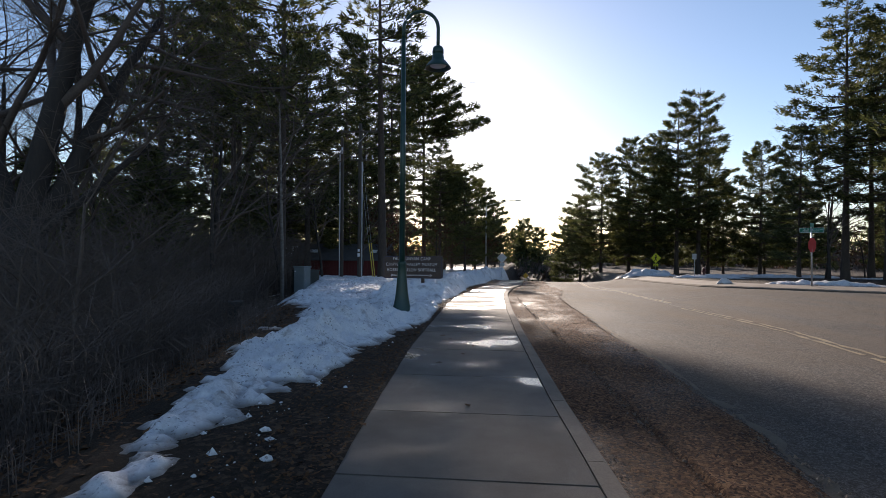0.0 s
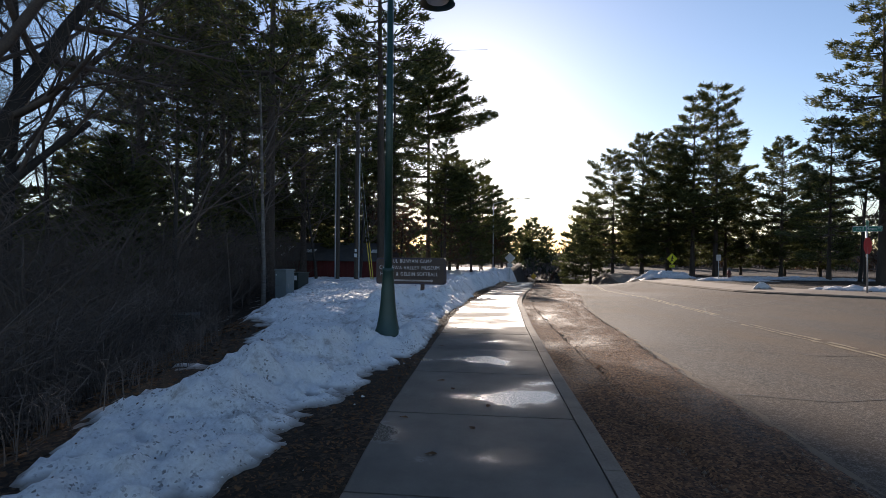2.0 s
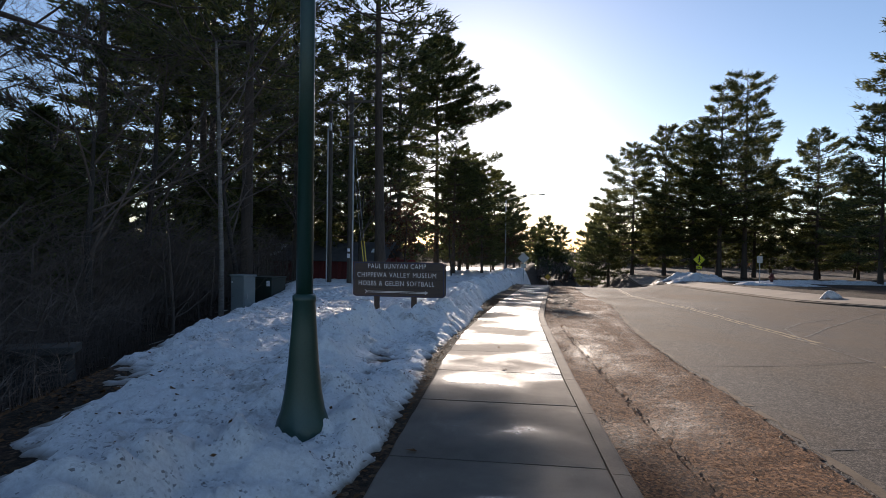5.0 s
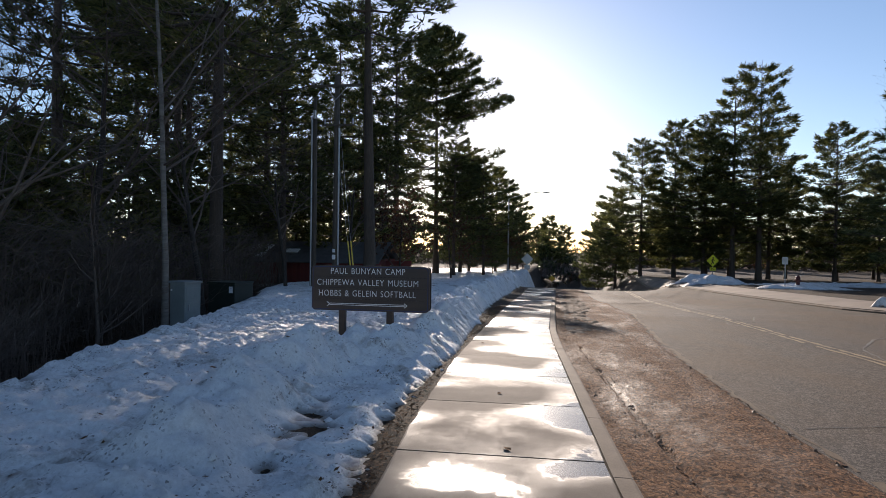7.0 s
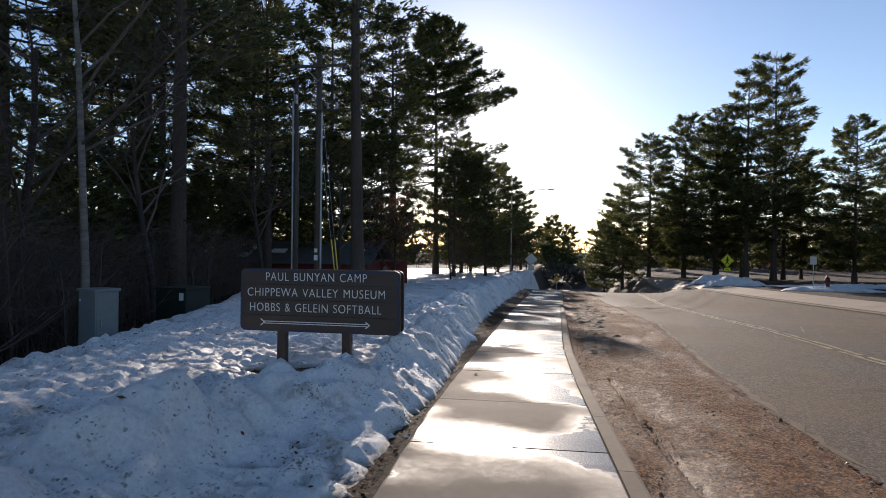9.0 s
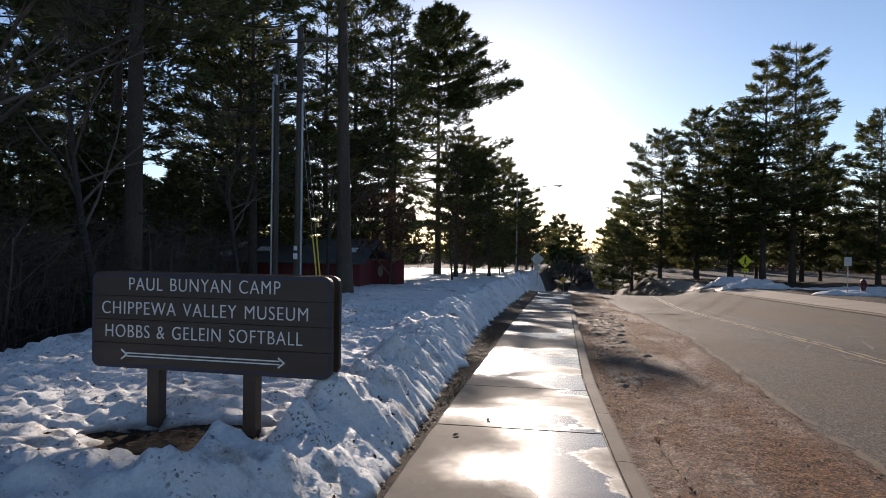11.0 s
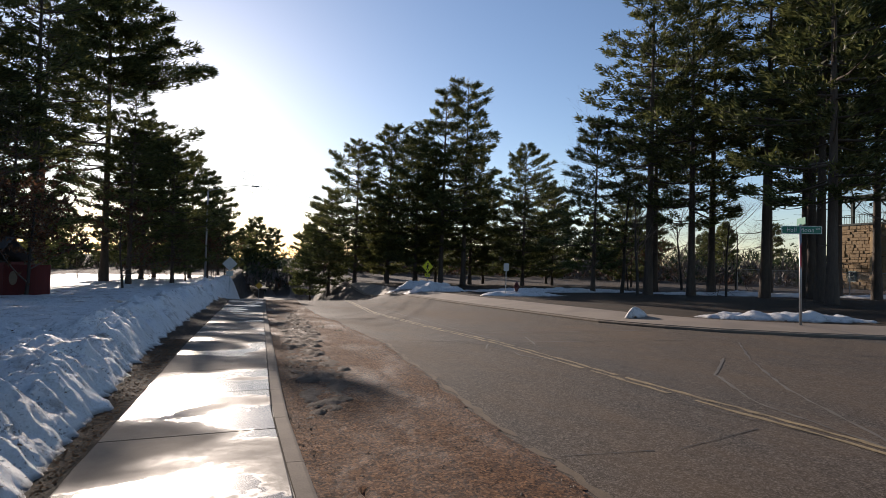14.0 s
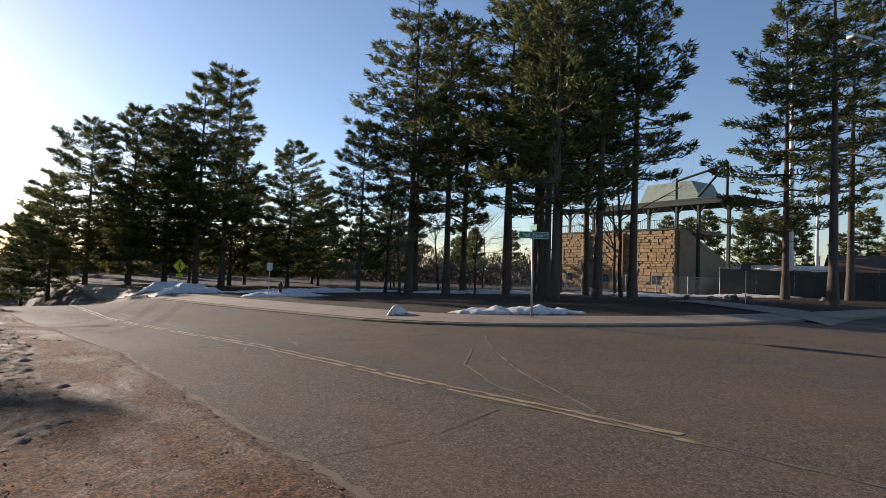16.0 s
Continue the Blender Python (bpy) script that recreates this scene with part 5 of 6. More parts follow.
# ---- lamp post ----
def build_lamp():
    x, y = -1.40, 12.05
    z = lawn_at(x, y) + 0.2
    ob = thing("street_lamp", (x, y, z), "dark green gooseneck street lamp with bell shade", "street lamp")
    part("base", lathe([(0.215, -0.35), (0.21, -0.02), (0.19, 0.04), (0.165, 0.11), (0.138, 0.26), (0.116, 0.46), (0.096, 0.72), (0.084, 0.92), (0.089, 0.935), (0.089, 0.975), (0.07, 0.99)], 24), M_POLE_GREEN, ob, "flared cast base", True)
    part("pole", tube([(0, 0, 0.95), (0, 0, 3.2), (0, 0, 5.62)], [0.064, 0.056, 0.046], 16), M_POLE_GREEN, ob, "", True)
    arc = [(0, 0, 5.55)] + [(0.36 - 0.36 * math.cos(a), 0, 5.80 + 0.36 * math.sin(a)) for a in np.linspace(0, math.pi, 15)] + [(0.72, 0, 5.58), (0.72, 0, 5.40)]
    part("gooseneck", tube(arc, 0.036, 12), M_POLE_GREEN, ob, "", True)
    lamp = part("shade", lathe([(0.045, 5.44), (0.085, 5.42), (0.11, 5.38), (0.118, 5.32), (0.118, 5.28), (0.10, 5.27), (0.115, 5.25), (0.125, 5.18), (0.13, 5.15), (0.20, 5.08), (0.255, 5.01), (0.27, 4.98), (0.262, 4.98), (0.20, 5.04), (0.1, 5.11)][::-1], 28, at=(0.72, 0, 0)), M_POLE_GREEN, ob, "bell shade", True)
    part("lens", lathe([(0.10, 5.00), (0.16, 5.02), (0.18, 5.05)], 20, at=(0.72, 0, 0)), M_LAMP_GLASS, lamp)


build_lamp()


# ---- the park sign ----
def build_sign():
    L, R = Vector((-3.64, 20.80)), Vector((-1.46, 20.71))
    mid, w, h = (L + R) / 2, (R - L).length, 0.81
    ang = math.degrees(math.atan2(R.y - L.y, R.x - L.x))
    zc = 0.84
    ob = thing("park_sign", (mid.x, mid.y, zc), "brown routed timber park sign with white lettering on two posts", "sign", rz=ang)
    gap = 0.006
    heights = [0.20, 0.20, 0.20, 0.21]
    z = h / 2
    r = 0.075
    for i, hh in enumerate(heights):
        z1 = z - hh if i < 3 else -h / 2
        full = rounded(w, h, r, 6)
        top, bot = z - (0 if i == 0 else gap / 2), z1 + (0 if i == 3 else gap / 2)
        xs = w / 2
        if i == 0:
            left = sorted([(a, b) for a, b in full if b > bot and a < 0], key=lambda q: (q[1], q[0]))
            right = sorted([(a, b) for a, b in full if b > bot and a > 0], key=lambda q: (-q[1], q[0]))
            pts = [(-xs, bot)] + left + right + [(xs, bot)]
        elif i == 3:
            left = sorted([(a, b) for a, b in full if b < top and a < 0], key=lambda q: (q[1], -q[0]))
            right = sorted([(a, b) for a, b in full if b < top and a > 0], key=lambda q: (-q[1], -q[0]))
            pts = left + [(-xs, top), (xs, top)] + right
        else:
            pts = [(-xs, bot), (-xs, top), (xs, top), (xs, bot)]
        part("plank", slab_outline(pts, 0.05), M_BROWN, ob)
        z = z1
    part("core", slab_outline(rounded(w - 0.01, h - 0.01, r, 6), 0.03), M_GROOVE, ob)
    rim = bmesh.new()
    a, b = rounded(w - 0.035, h - 0.035, r - 0.01, 6), rounded(w - 0.055, h - 0.055, r - 0.02, 6)
    va, vb = [rim.verts.new((q[0], -0.0275, q[1])) for q in a], [rim.verts.new((q[0], -0.0275, q[1])) for q in b]
    for k in range(len(a)):
        k2 = (k + 1) % len(a)
        rim.faces.new((va[k], va[k2], vb[k2], vb[k]))
    part("edge_groove", rim, M_BLUE_EDGE, ob, "thin blue routed border")
    back = part("back_board", slab_outline(rounded(w, h, r, 6), 0.045), M_BROWN, ob)
    back.location = (0.0, 0.16, 0.0)
    lettering("PAUL BUNYAN CAMP", 0.158, 1.38, M_LETTER, ob, (-0.04, -0.026, 0.302))
    lettering("CHIPPEWA VALLEY MUSEUM", 0.158, 1.88, M_LETTER, ob, (-0.045, -0.026, 0.098))
    lettering("HOBBS & GELEIN SOFTBALL", 0.158, 1.80, M_LETTER, ob, (-0.055, -0.026, -0.098))
    bm = box((1.40, 0.008, 0.010), (0, 0, 0.013))
    box((1.40, 0.008, 0.010), (0, 0, -0.013), 0, bm)
    for s in (1, -1):
        box((0.07, 0.008, 0.013), (0.715, 0, 0.018 * s), 0, bm, Euler((0, radians(38 * s), 0)).to_matrix().to_4x4())
        box((0.07, 0.008, 0.013), (-0.725, 0, 0.02 * s), 0, bm, Euler((0, radians(38 * s), 0)).to_matrix().to_4x4())
    arrow = part("arrow", bm, M_LETTER, ob, "white outlined arrow")
    arrow.location = (-0.045, -0.027, -0.29)
    for px in (-0.535, 0.36):
        post = part("post", box((0.115, 0.10, 1.30), (0, 0, 0), 0.006), M_BROWN, ob)
        post.location = (px, 0.08, -0.80)


build_sign()


# ---- cabinets on the lawn ----
def build_cabinet():
    x, y = -7.45, 22.85
    z = lawn_at(x, y)
    ob = thing("utility_cabinet", (x, y, z), "grey-green steel utility cabinet standing in snow", "cabinet", rz=-20)
    H = 0.72 - z
    part("body", box((0.50, 0.42, H + 0.2), (0, 0, H / 2 - 0.1), 0.012), M_CABINET, ob)
    part("cap", box((0.56, 0.48, 0.05), (0, 0, H + 0.02), 0.015), M_CABINET, ob)
    door = part("door", box((0.012, 0.36, H - 0.2), (0.255, 0, H / 2), 0.004), M_CABINET, ob)
    part("handle", box((0.03, 0.02, 0.14), (0.275, -0.12, H / 2), 0.006), M_GALV, door)
    for k in range(6):
        part("louvre", box((0.01, 0.18, 0.014), (0.264, 0.02, 0.2 + 0.03 * k), 0.003), M_CABINET, door)
    part("label", box((0.05, 0.004, 0.04), (-0.2, -0.213, H - 0.16)), M_SIGN_W, ob)


def build_transformer():
    x, y = -9.1, 27.9
    z = lawn_at(x, y)
    ob = thing("transformer_box", (x, y, z), "dark green transformer box at the wood's edge", "transformer", rz=-10)
    part("body", box((1.0, 0.9, 1.0), (0, 0, 0.4), 0.03), M_TRANSF, ob)
    part("lid", box((1.06, 0.96, 0.06), (0, 0, 0.92), 0.02), M_TRANSF, ob)
    part("label", box((0.14, 0.006, 0.2), (0.36, -0.455, 0.72)), M_SIGN_W, ob, "white warning label")


build_cabinet()
build_transformer()


# ---- utility poles ----
def build_pole(x, y, h, r, label, arm):
    z = lawn_at(x, y)
    ob = thing("utility_pole", (x, y, z), label, "utility pole")
    part("pole", tube([(0, 0, -0.4), (0.02, 0, h * 0.5), (0.0, 0, h)], [r, r * 0.86, r * 0.7], 14), M_UTIL, ob, "", True)
    if arm:
        a = part("crossarm", box((2.5, 0.1, 0.12), (0, -0.14, h - 0.55), 0.01), M_UTIL, ob)
        for k in (-1.1, -0.7, 0.7, 1.1):
            part("insulator", lathe([(0.03, h - 0.5), (0.06, h - 0.46), (0.035, h - 0.42), (0.06, h - 0.38), (0.03, h - 0.33)], 10, at=(k, -0.14, 0)), M_GALV, a)
        for s in (-1, 1):
            part("brace", tube([(0.55 * s, -0.16, h - 0.6), (0, -0.16, h - 1.2)], 0.014, 6), M_GALV, a)
        b = part("bracket", box((1.6, 0.06, 0.08), (0.15, -0.2, h - 2.4), 0.008), M_UTIL, ob)
        for k in (-0.5, 0.45, 0.85):
            part("insulator", lathe([(0.03, h - 2.36), (0.055, h - 2.3), (0.03, h - 2.24), (0.055, h - 2.18), (0.025, h - 2.1)], 10, at=(k, -0.2, 0)), M_GALV, b)
        part("riser_conduit", tube([(0.16, -0.1, 0), (0.16, -0.1, h * 0.75)], 0.045, 8), M_GALV, ob, "grey conduit")
        part("tag", box((0.16, 0.01, 0.22), (-0.02, -r - 0.006, 1.55)), M_SIGN_W, ob, "white number plate")
        part("tag", box((0.13, 0.01, 0.16), (-0.02, -r - 0.006, 1.85)), M_SIGN_W, ob, "white number plate")
    else:
        part("riser_conduit", tube([(-0.13, -0.06, 0), (-0.13, -0.06, h * 0.9)], 0.05, 8), M_GALV, ob, "grey conduit")
        part("cutout", box((0.12, 0.2, 0.4), (0.05, -0.22, h - 0.9), 0.02), M_GALV, ob)
    return z


PX, PY = -8.53, 36.4
build_pole(PX, PY, 10.1, 0.165, "tall weathered wooden utility pole with crossarm", True)
build_pole(-10.2, 38.0, 9.6, 0.13, "slim grey wooden utility pole with conduit", False)
guy = thing("guy_wire", (-7.4, 36.0, lawn_at(-7.4, 36.0)), "guy wires with bright yellow plastic sleeves", "guy wire")
for k, top in ((0.0, 8.6), (-0.12, 6.8)):
    part("wire", tube([(k, 0, -0.1), (PX + 7.4 + 0.05, PY - 36.0, top)], 0.008, 5), M_GALV, guy)
    d = Vector((PX + 7.4 + 0.05 - k, PY - 36.0, top)).normalized()
    part("sleeve", tube([(k, 0, 0.0), tuple(Vector((k, 0, 0)) + d * 2.35)], 0.03, 8), M_YSLEEVE, guy, "yellow plastic sleeve")


# ---- overhead wires ----
for z0, z1, y1 in ((9.6, 8.6, 96), (8.9, 7.6, 97), (7.9, 6.8, 98)):
    a, b = Vector((1.6, 76.4, z0)), Vector((19.0, y1, z1))
    cable = thing("overhead_wire", tuple(a), "thin dark cable sagging across the road into the pines", "cable", "overhead wires")
    part("strand", tube([tuple((b - a) * t + Vector((0, 0, -0.9 * math.sin(math.pi * t)))) for t in np.linspace(0, 1, 9)], 0.02, 5), M_BLACK, cable)


# ---- street signs ----
def build_street_sign():
    x, y = 15.33, 28.9
    z = float(base_level(np.array(x), np.array(y))) + 0.02
    ob = thing("street_sign", (x, y, z), "green street name sign on a steel post", "street sign", rz=-38)
    part("post", tube([(0, 0, -0.2), (-0.02, 0, 1.4), (-0.05, 0, 2.82)], 0.034, 10), M_GALV, ob, "", True)
    blade = part("blade", slab_outline(rounded(1.0, 0.23, 0.03), 0.012), M_SIGN_G, ob, "green blade with white rim")
    blade.location = (-0.02, -0.02, 2.66)
    rim = bmesh.new()
    a, b = rounded(0.985, 0.215, 0.025), rounded(0.965, 0.195, 0.02)
    va, vb = [rim.verts.new((q[0], -0.0085, q[1])) for q in a], [rim.verts.new((q[0], -0.0085, q[1])) for q in b]
    for k in range(len(a)):
        k2 = (k + 1) % len(a)
        rim.faces.new((va[k], va[k2], vb[k2], vb[k]))
    part("rim", rim, M_SIGN_W, blade)
    lettering("Half Moon", 0.19, 0.66, M_SIGN_W, blade, (-0.03, -0.006, -0.005), depth=0.003)
    lettering("DR", 0.08, 0.10, M_SIGN_W, blade, (0.40, -0.006, 0.03), depth=0.003)
    cross = part("cross_blade", box((0.012, 0.75, 0.2), (-0.02, 0.02, 2.90), 0.003), M_SIGN_G, ob)
    stop = part("stop_plate", slab_outline([(0.37 * math.cos(radians(22.5 + 45 * k)), 0.37 * math.sin(radians(22.5 + 45 * k))) for k in range(8)][::-1], 0.008), M_SIGN_RED, ob, "edge-on red plate")
    stop.matrix_basis = pose(0.0, 0.0, 1.95, 0, 0, 74)


def crossing_sign(x, y, z, s, rz, label, extra, high, material):
    ob = thing("warning_sign", (x, y, z), label, "road sign", rz=rz)
    part("post", box((0.06, 0.04, high), (0, 0.03, high / 2 - 0.1), 0.004), M_GALV, ob)
    d = s / math.sqrt(2)
    plate = part("plate", slab_outline([(-d, 0), (0, d), (d, 0), (0, -d)], 0.012), material, ob)
    plate.location = (0, 0, high - d)
    edge = bmesh.new()
    va = [edge.verts.new((q[0], -0.008, q[1])) for q in [(-d * .96, 0), (0, d * .96), (d * .96, 0), (0, -d * .96)]]
    vb = [edge.verts.new((q[0], -0.008, q[1])) for q in [(-d * .92, 0), (0, d * .92), (d * .92, 0), (0, -d * .92)]]
    for k in range(4):
        edge.faces.new((va[k], va[(k + 1) % 4], vb[(k + 1) % 4], vb[k]))
    part("border", edge, M_BLACK, plate)
    bm = lathe([(0.02, -0.002), (0.075, -0.002), (0.075, 0.002), (0.02, 0.002)], 12)
    bmesh.ops.rotate(bm, verts=bm.verts, matrix=Matrix.Rotation(radians(90), 3, "X"))
    bmesh.ops.translate(bm, verts=bm.verts, vec=(0.02, -0.009, 0.3))
    for a, b, w in (((0.02, 0.2), (-0.02, -0.08), 0.13), ((-0.02, -0.08), (-0.16, -0.36), 0.075), ((-0.02, -0.08), (0.12, -0.35), 0.075), ((0.03, 0.17), (0.17, -0.02), 0.05), ((0.0, 0.17), (-0.16, 0.0), 0.05)):
        a, b = Vector((a[0], 0, a[1])), Vector((b[0], 0, b[1]))
        box(((b - a).length + w * 0.4, 0.004, w), tuple((a + b) / 2 + Vector((0, -0.009, 0))), 0, bm, Euler((0, -math.atan2(b.z - a.z, b.x - a.x), 0)).to_matrix().to_4x4())
    if extra:
        part("walker_symbol", bm, M_BLACK, plate)
        low = part("arrow_plate", slab_outline(rounded(0.62, 0.32, 0.03), 0.012), material, ob, "small arrow plaque")
        low.location = (0, 0, high - 2 * d - 0.2)
        ar = box((0.34, 0.004, 0.05), (0.02, -0.009, 0), 0, None, Euler((0, radians(28), 0)).to_matrix().to_4x4())
        box((0.14, 0.004, 0.045), (-0.14, -0.009, -0.03), 0, ar, Euler((0, radians(-60), 0)).to_matrix().to_4x4())
        part("arrow", ar, M_BLACK, low)
    else:
        bm.free()


build_street_sign()
crossing_sign(19.3, 71.0, lawn_at(19.3, 71.0), 0.92, 10, "yellow-green pedestrian crossing sign with arrow plaque", True, 2.7, M_SIGN_Y)
crossing_sign(5.1, 104, -5.1, 0.76, 0, "small yellow warning sign far along the road", False, 2.5, M_SIGN_YEL)


def sign_back(x, y, z):
    ob = thing("road_sign", (x, y, z), "grey back of a diamond road sign with plaque", "road sign")
    part("post", box((0.06, 0.04, 3.2), (0, -0.02, 1.5), 0.004), M_GALV, ob)
    p = part("plate", slab_outline([(-0.65, 0), (0, 0.65), (0.65, 0), (0, -0.65)], 0.01), M_GALV, ob, "bare metal back")
    p.location = (0, 0.02, 2.55)
    q = part("plaque", slab_outline(rounded(0.62, 0.46, 0.03), 0.01), M_GALV, ob, "bare metal back")
    q.location = (0, 0.02, 1.66)


sign_back(0.75, 72.6, -2.05)


def notice(x, y, z, h, rz, w, hh, label, material):
    ob = thing("notice_sign", (x, y, z), label, "sign", rz=rz)
    part("post", box((0.05, 0.04, h), (0, 0.02, h / 2 - 0.1), 0.004), M_GALV, ob)
    p = part("plate", slab_outline(rounded(w, hh, 0.03), 0.01), material, ob)
    p.location = (0, -0.008, h - hh / 2 - 0.1)


# white notice plate; grey steel stands in for its backlit shade
notice(16.5, 48.8, lawn_at(16.5, 48.8), 2.1, -25, 0.32, 0.46, "parking notice on a steel post, its backlit shade put into a grey plate", M_GALV)
notice(34.9, 28.5, lawn_at(34.9, 28.5), 2.5, -60, 0.5, 0.5, "dark notice on a post by the drive", M_BLACK)


def build_hydrant(x, y):
    ob = thing("fire_hydrant", (x, y, lawn_at(x, y) + 0.2), "dark red fire hydrant standing in snow", "hydrant")
    part("barrel", lathe([(0.16, -0.3), (0.16, 0.02), (0.11, 0.05), (0.11, 0.42), (0.145, 0.44), (0.145, 0.48), (0.12, 0.50)], 16), M_HYDRANT, ob, "", True)
    part("bonnet", lathe([(0.13, 0.50), (0.12, 0.56), (0.08, 0.63), (0.03, 0.66), (0.03, 0.71), (0.012, 0.72)], 16), M_HYDRANT, ob, "", True)
    for s in (-1, 1):
        part("outlet", tube([(0.08 * s, 0, 0.34), (0.19 * s, 0, 0.34)], 0.055, 10), M_HYDRANT, ob)
    part("outlet", tube([(0, -0.08, 0.30), (0, -0.2, 0.30)], 0.075, 10), M_HYDRANT, ob)


build_hydrant(17.3, 48.9)


# ---- cobra-head street lights ----
def cobra(x, y, z, h, reach, rz, label):
    ob = thing("street_light", (x, y, z), label, "street light", rz=rz)
    part("pole", tube([(0, 0, -0.3), (0, 0, h - 0.8)], [0.1, 0.065], 10), M_GALV, ob, "", True)
    arm = [(reach * t, 0, h - 0.8 + 0.75 * math.sin(t * math.pi / 2)) for t in np.linspace(0, 1, 8)]
    part("arm", tube(arm, 0.035, 8), M_GALV, ob, "", True)
    head = box((0.72, 0.26, 0.13), (reach + 0.3, 0, h - 0.06), 0.05)
    hd = part("lamp_head", head, M_GALV, ob, "grey cobra-head luminaire", True)
    part("lens", lathe([(0.04, -0.06), (0.1, -0.02), (0.11, 0.02)], 14, at=(reach + 0.38, 0, h - 0.12)), M_LAMP_GLASS, hd)


cobra(-1.4, 76.4, lawn_at(-1.4, 76.4), 9.7, 4.0, 0, "tall street light on a curved arm above the road")
cobra(22.0, 19.5, -0.1, 8.2, 3.0, 155, "tall street light reaching over the side street")


# ---- red camp shed in the pines ----
def build_shed():
    x0, x1, y0 = -26.0, -9.6, 47.6
    z = lawn_at(-12, 47.6) - 0.1
    ob = thing("park_shed", (x0, y0, z), "long low barn-red shed with a snowy shingle roof", "shed")
    W, D, H = x1 - x0, 6.0, 1.75
    n = 60
    for k in range(n):
        part("board", box((W / n - 0.012, 0.03, H), ((k + 0.5) * W / n, 0, H / 2), 0), M_RED_WOOD, ob) if k in (0, n - 1) else None
    shared = None
    for k in range(1, n - 1):
        if shared is None:
            first = part("board", box((W / n - 0.012, 0.03, H), (0, 0, H / 2), 0), M_RED_WOOD, ob)
            shared = first.data
            first.location = ((k + 0.5) * W / n, 0, 0)
        else:
            b = new("board", shared)
            b.parent = ob
            b.location = ((k + 0.5) * W / n, 0, 0)
    part("frame", box((W - 0.1, D - 0.1, H), (W / 2, D / 2 + 0.03, H / 2)), M_GROOVE, ob)
    part("gable_wall", box((0.03, D, H), (W - 0.01, D / 2, H / 2)), M_RED_WOOD, ob)
    for s, y, a in ((1, -0.5, 22), (-1, D + 0.5, -22)):
        run = (D / 2 + 0.5) / math.cos(radians(22))
        bm = box((W + 0.8, run, 0.07), (0, 0, 0), 0.01, None, Euler((radians(a), 0, 0)).to_matrix().to_4x4())
        bmesh.ops.translate(bm, verts=bm.verts, vec=(W / 2, (y + D / 2) / 2, H + 0.5))
        roof = part("roof", bm, M_SHINGLE, ob)
    for cx, w in ((W - 8.9, 1.7), (W - 12.4, 2.6), (W - 6.3, 1.0), (W - 0.8, 0.5)):
        bm = box((w, 2.2 if w > 1.2 else 0.6, 0.07), (0, 0, 0), 0.03, None, Euler((radians(22), 0, 0)).to_matrix().to_4x4())
        bmesh.ops.translate(bm, verts=bm.verts, vec=(cx, 1.2, H + 0.57))
        part("roof_snow", bm, M_SNOW, ob, "melting snow patch")
    nb = thing("notice_board", (-8.6, 50.5, lawn_at(-8.6, 50.5)), "red board with a round emblem under the pines", "sign")
    part("panel", box((1.9, 0.06, 1.5), (0, 0, 0.85), 0.01), M_RED_WOOD, nb)
    e = part("emblem", slab_outline([(0.17 * math.cos(a), 0.34 * math.sin(a)) for a in np.linspace(0, 2 * math.pi, 18)[:-1]][::-1], 0.012), M_TAN, nb)
    e.location = (-0.55, -0.04, 0.95)


build_shed()


# ---- stone headwall in the ravine ----
def build_headwall():
    x, y = -7.8, 15.5
    ob = thing("stone_headwall", (x, y, lawn_at(x, y) - 0.95), "old grey block headwall with a square opening", "wall", rz=28)
    rnd = random.Random(4)
    part("core", box((2.2, 0.4, 1.7), (0, 0.04, 0.85)), M_GROOVE, ob)
    z = 0.0
    for row in range(6):
        h = 0.29
        x0 = -1.12
        while x0 < 1.1:
            w = min(rnd.uniform(0.34, 0.62), 1.14 - x0)
            cx = x0 + w / 2
            if not (row == 3 and -0.45 < cx < 0.1) and w > 0.08:
                part("stone", box((w - 0.02, 0.5, h - 0.02), (cx, rnd.uniform(-0.02, 0.02), z + h / 2), 0.015), M_HEADWALL, ob)
            x0 += w
        z += h
    part("capstone", box((2.4, 0.56, 0.12), (0, 0, z + 0.06), 0.02), M_HEADWALL, ob)


build_headwall()


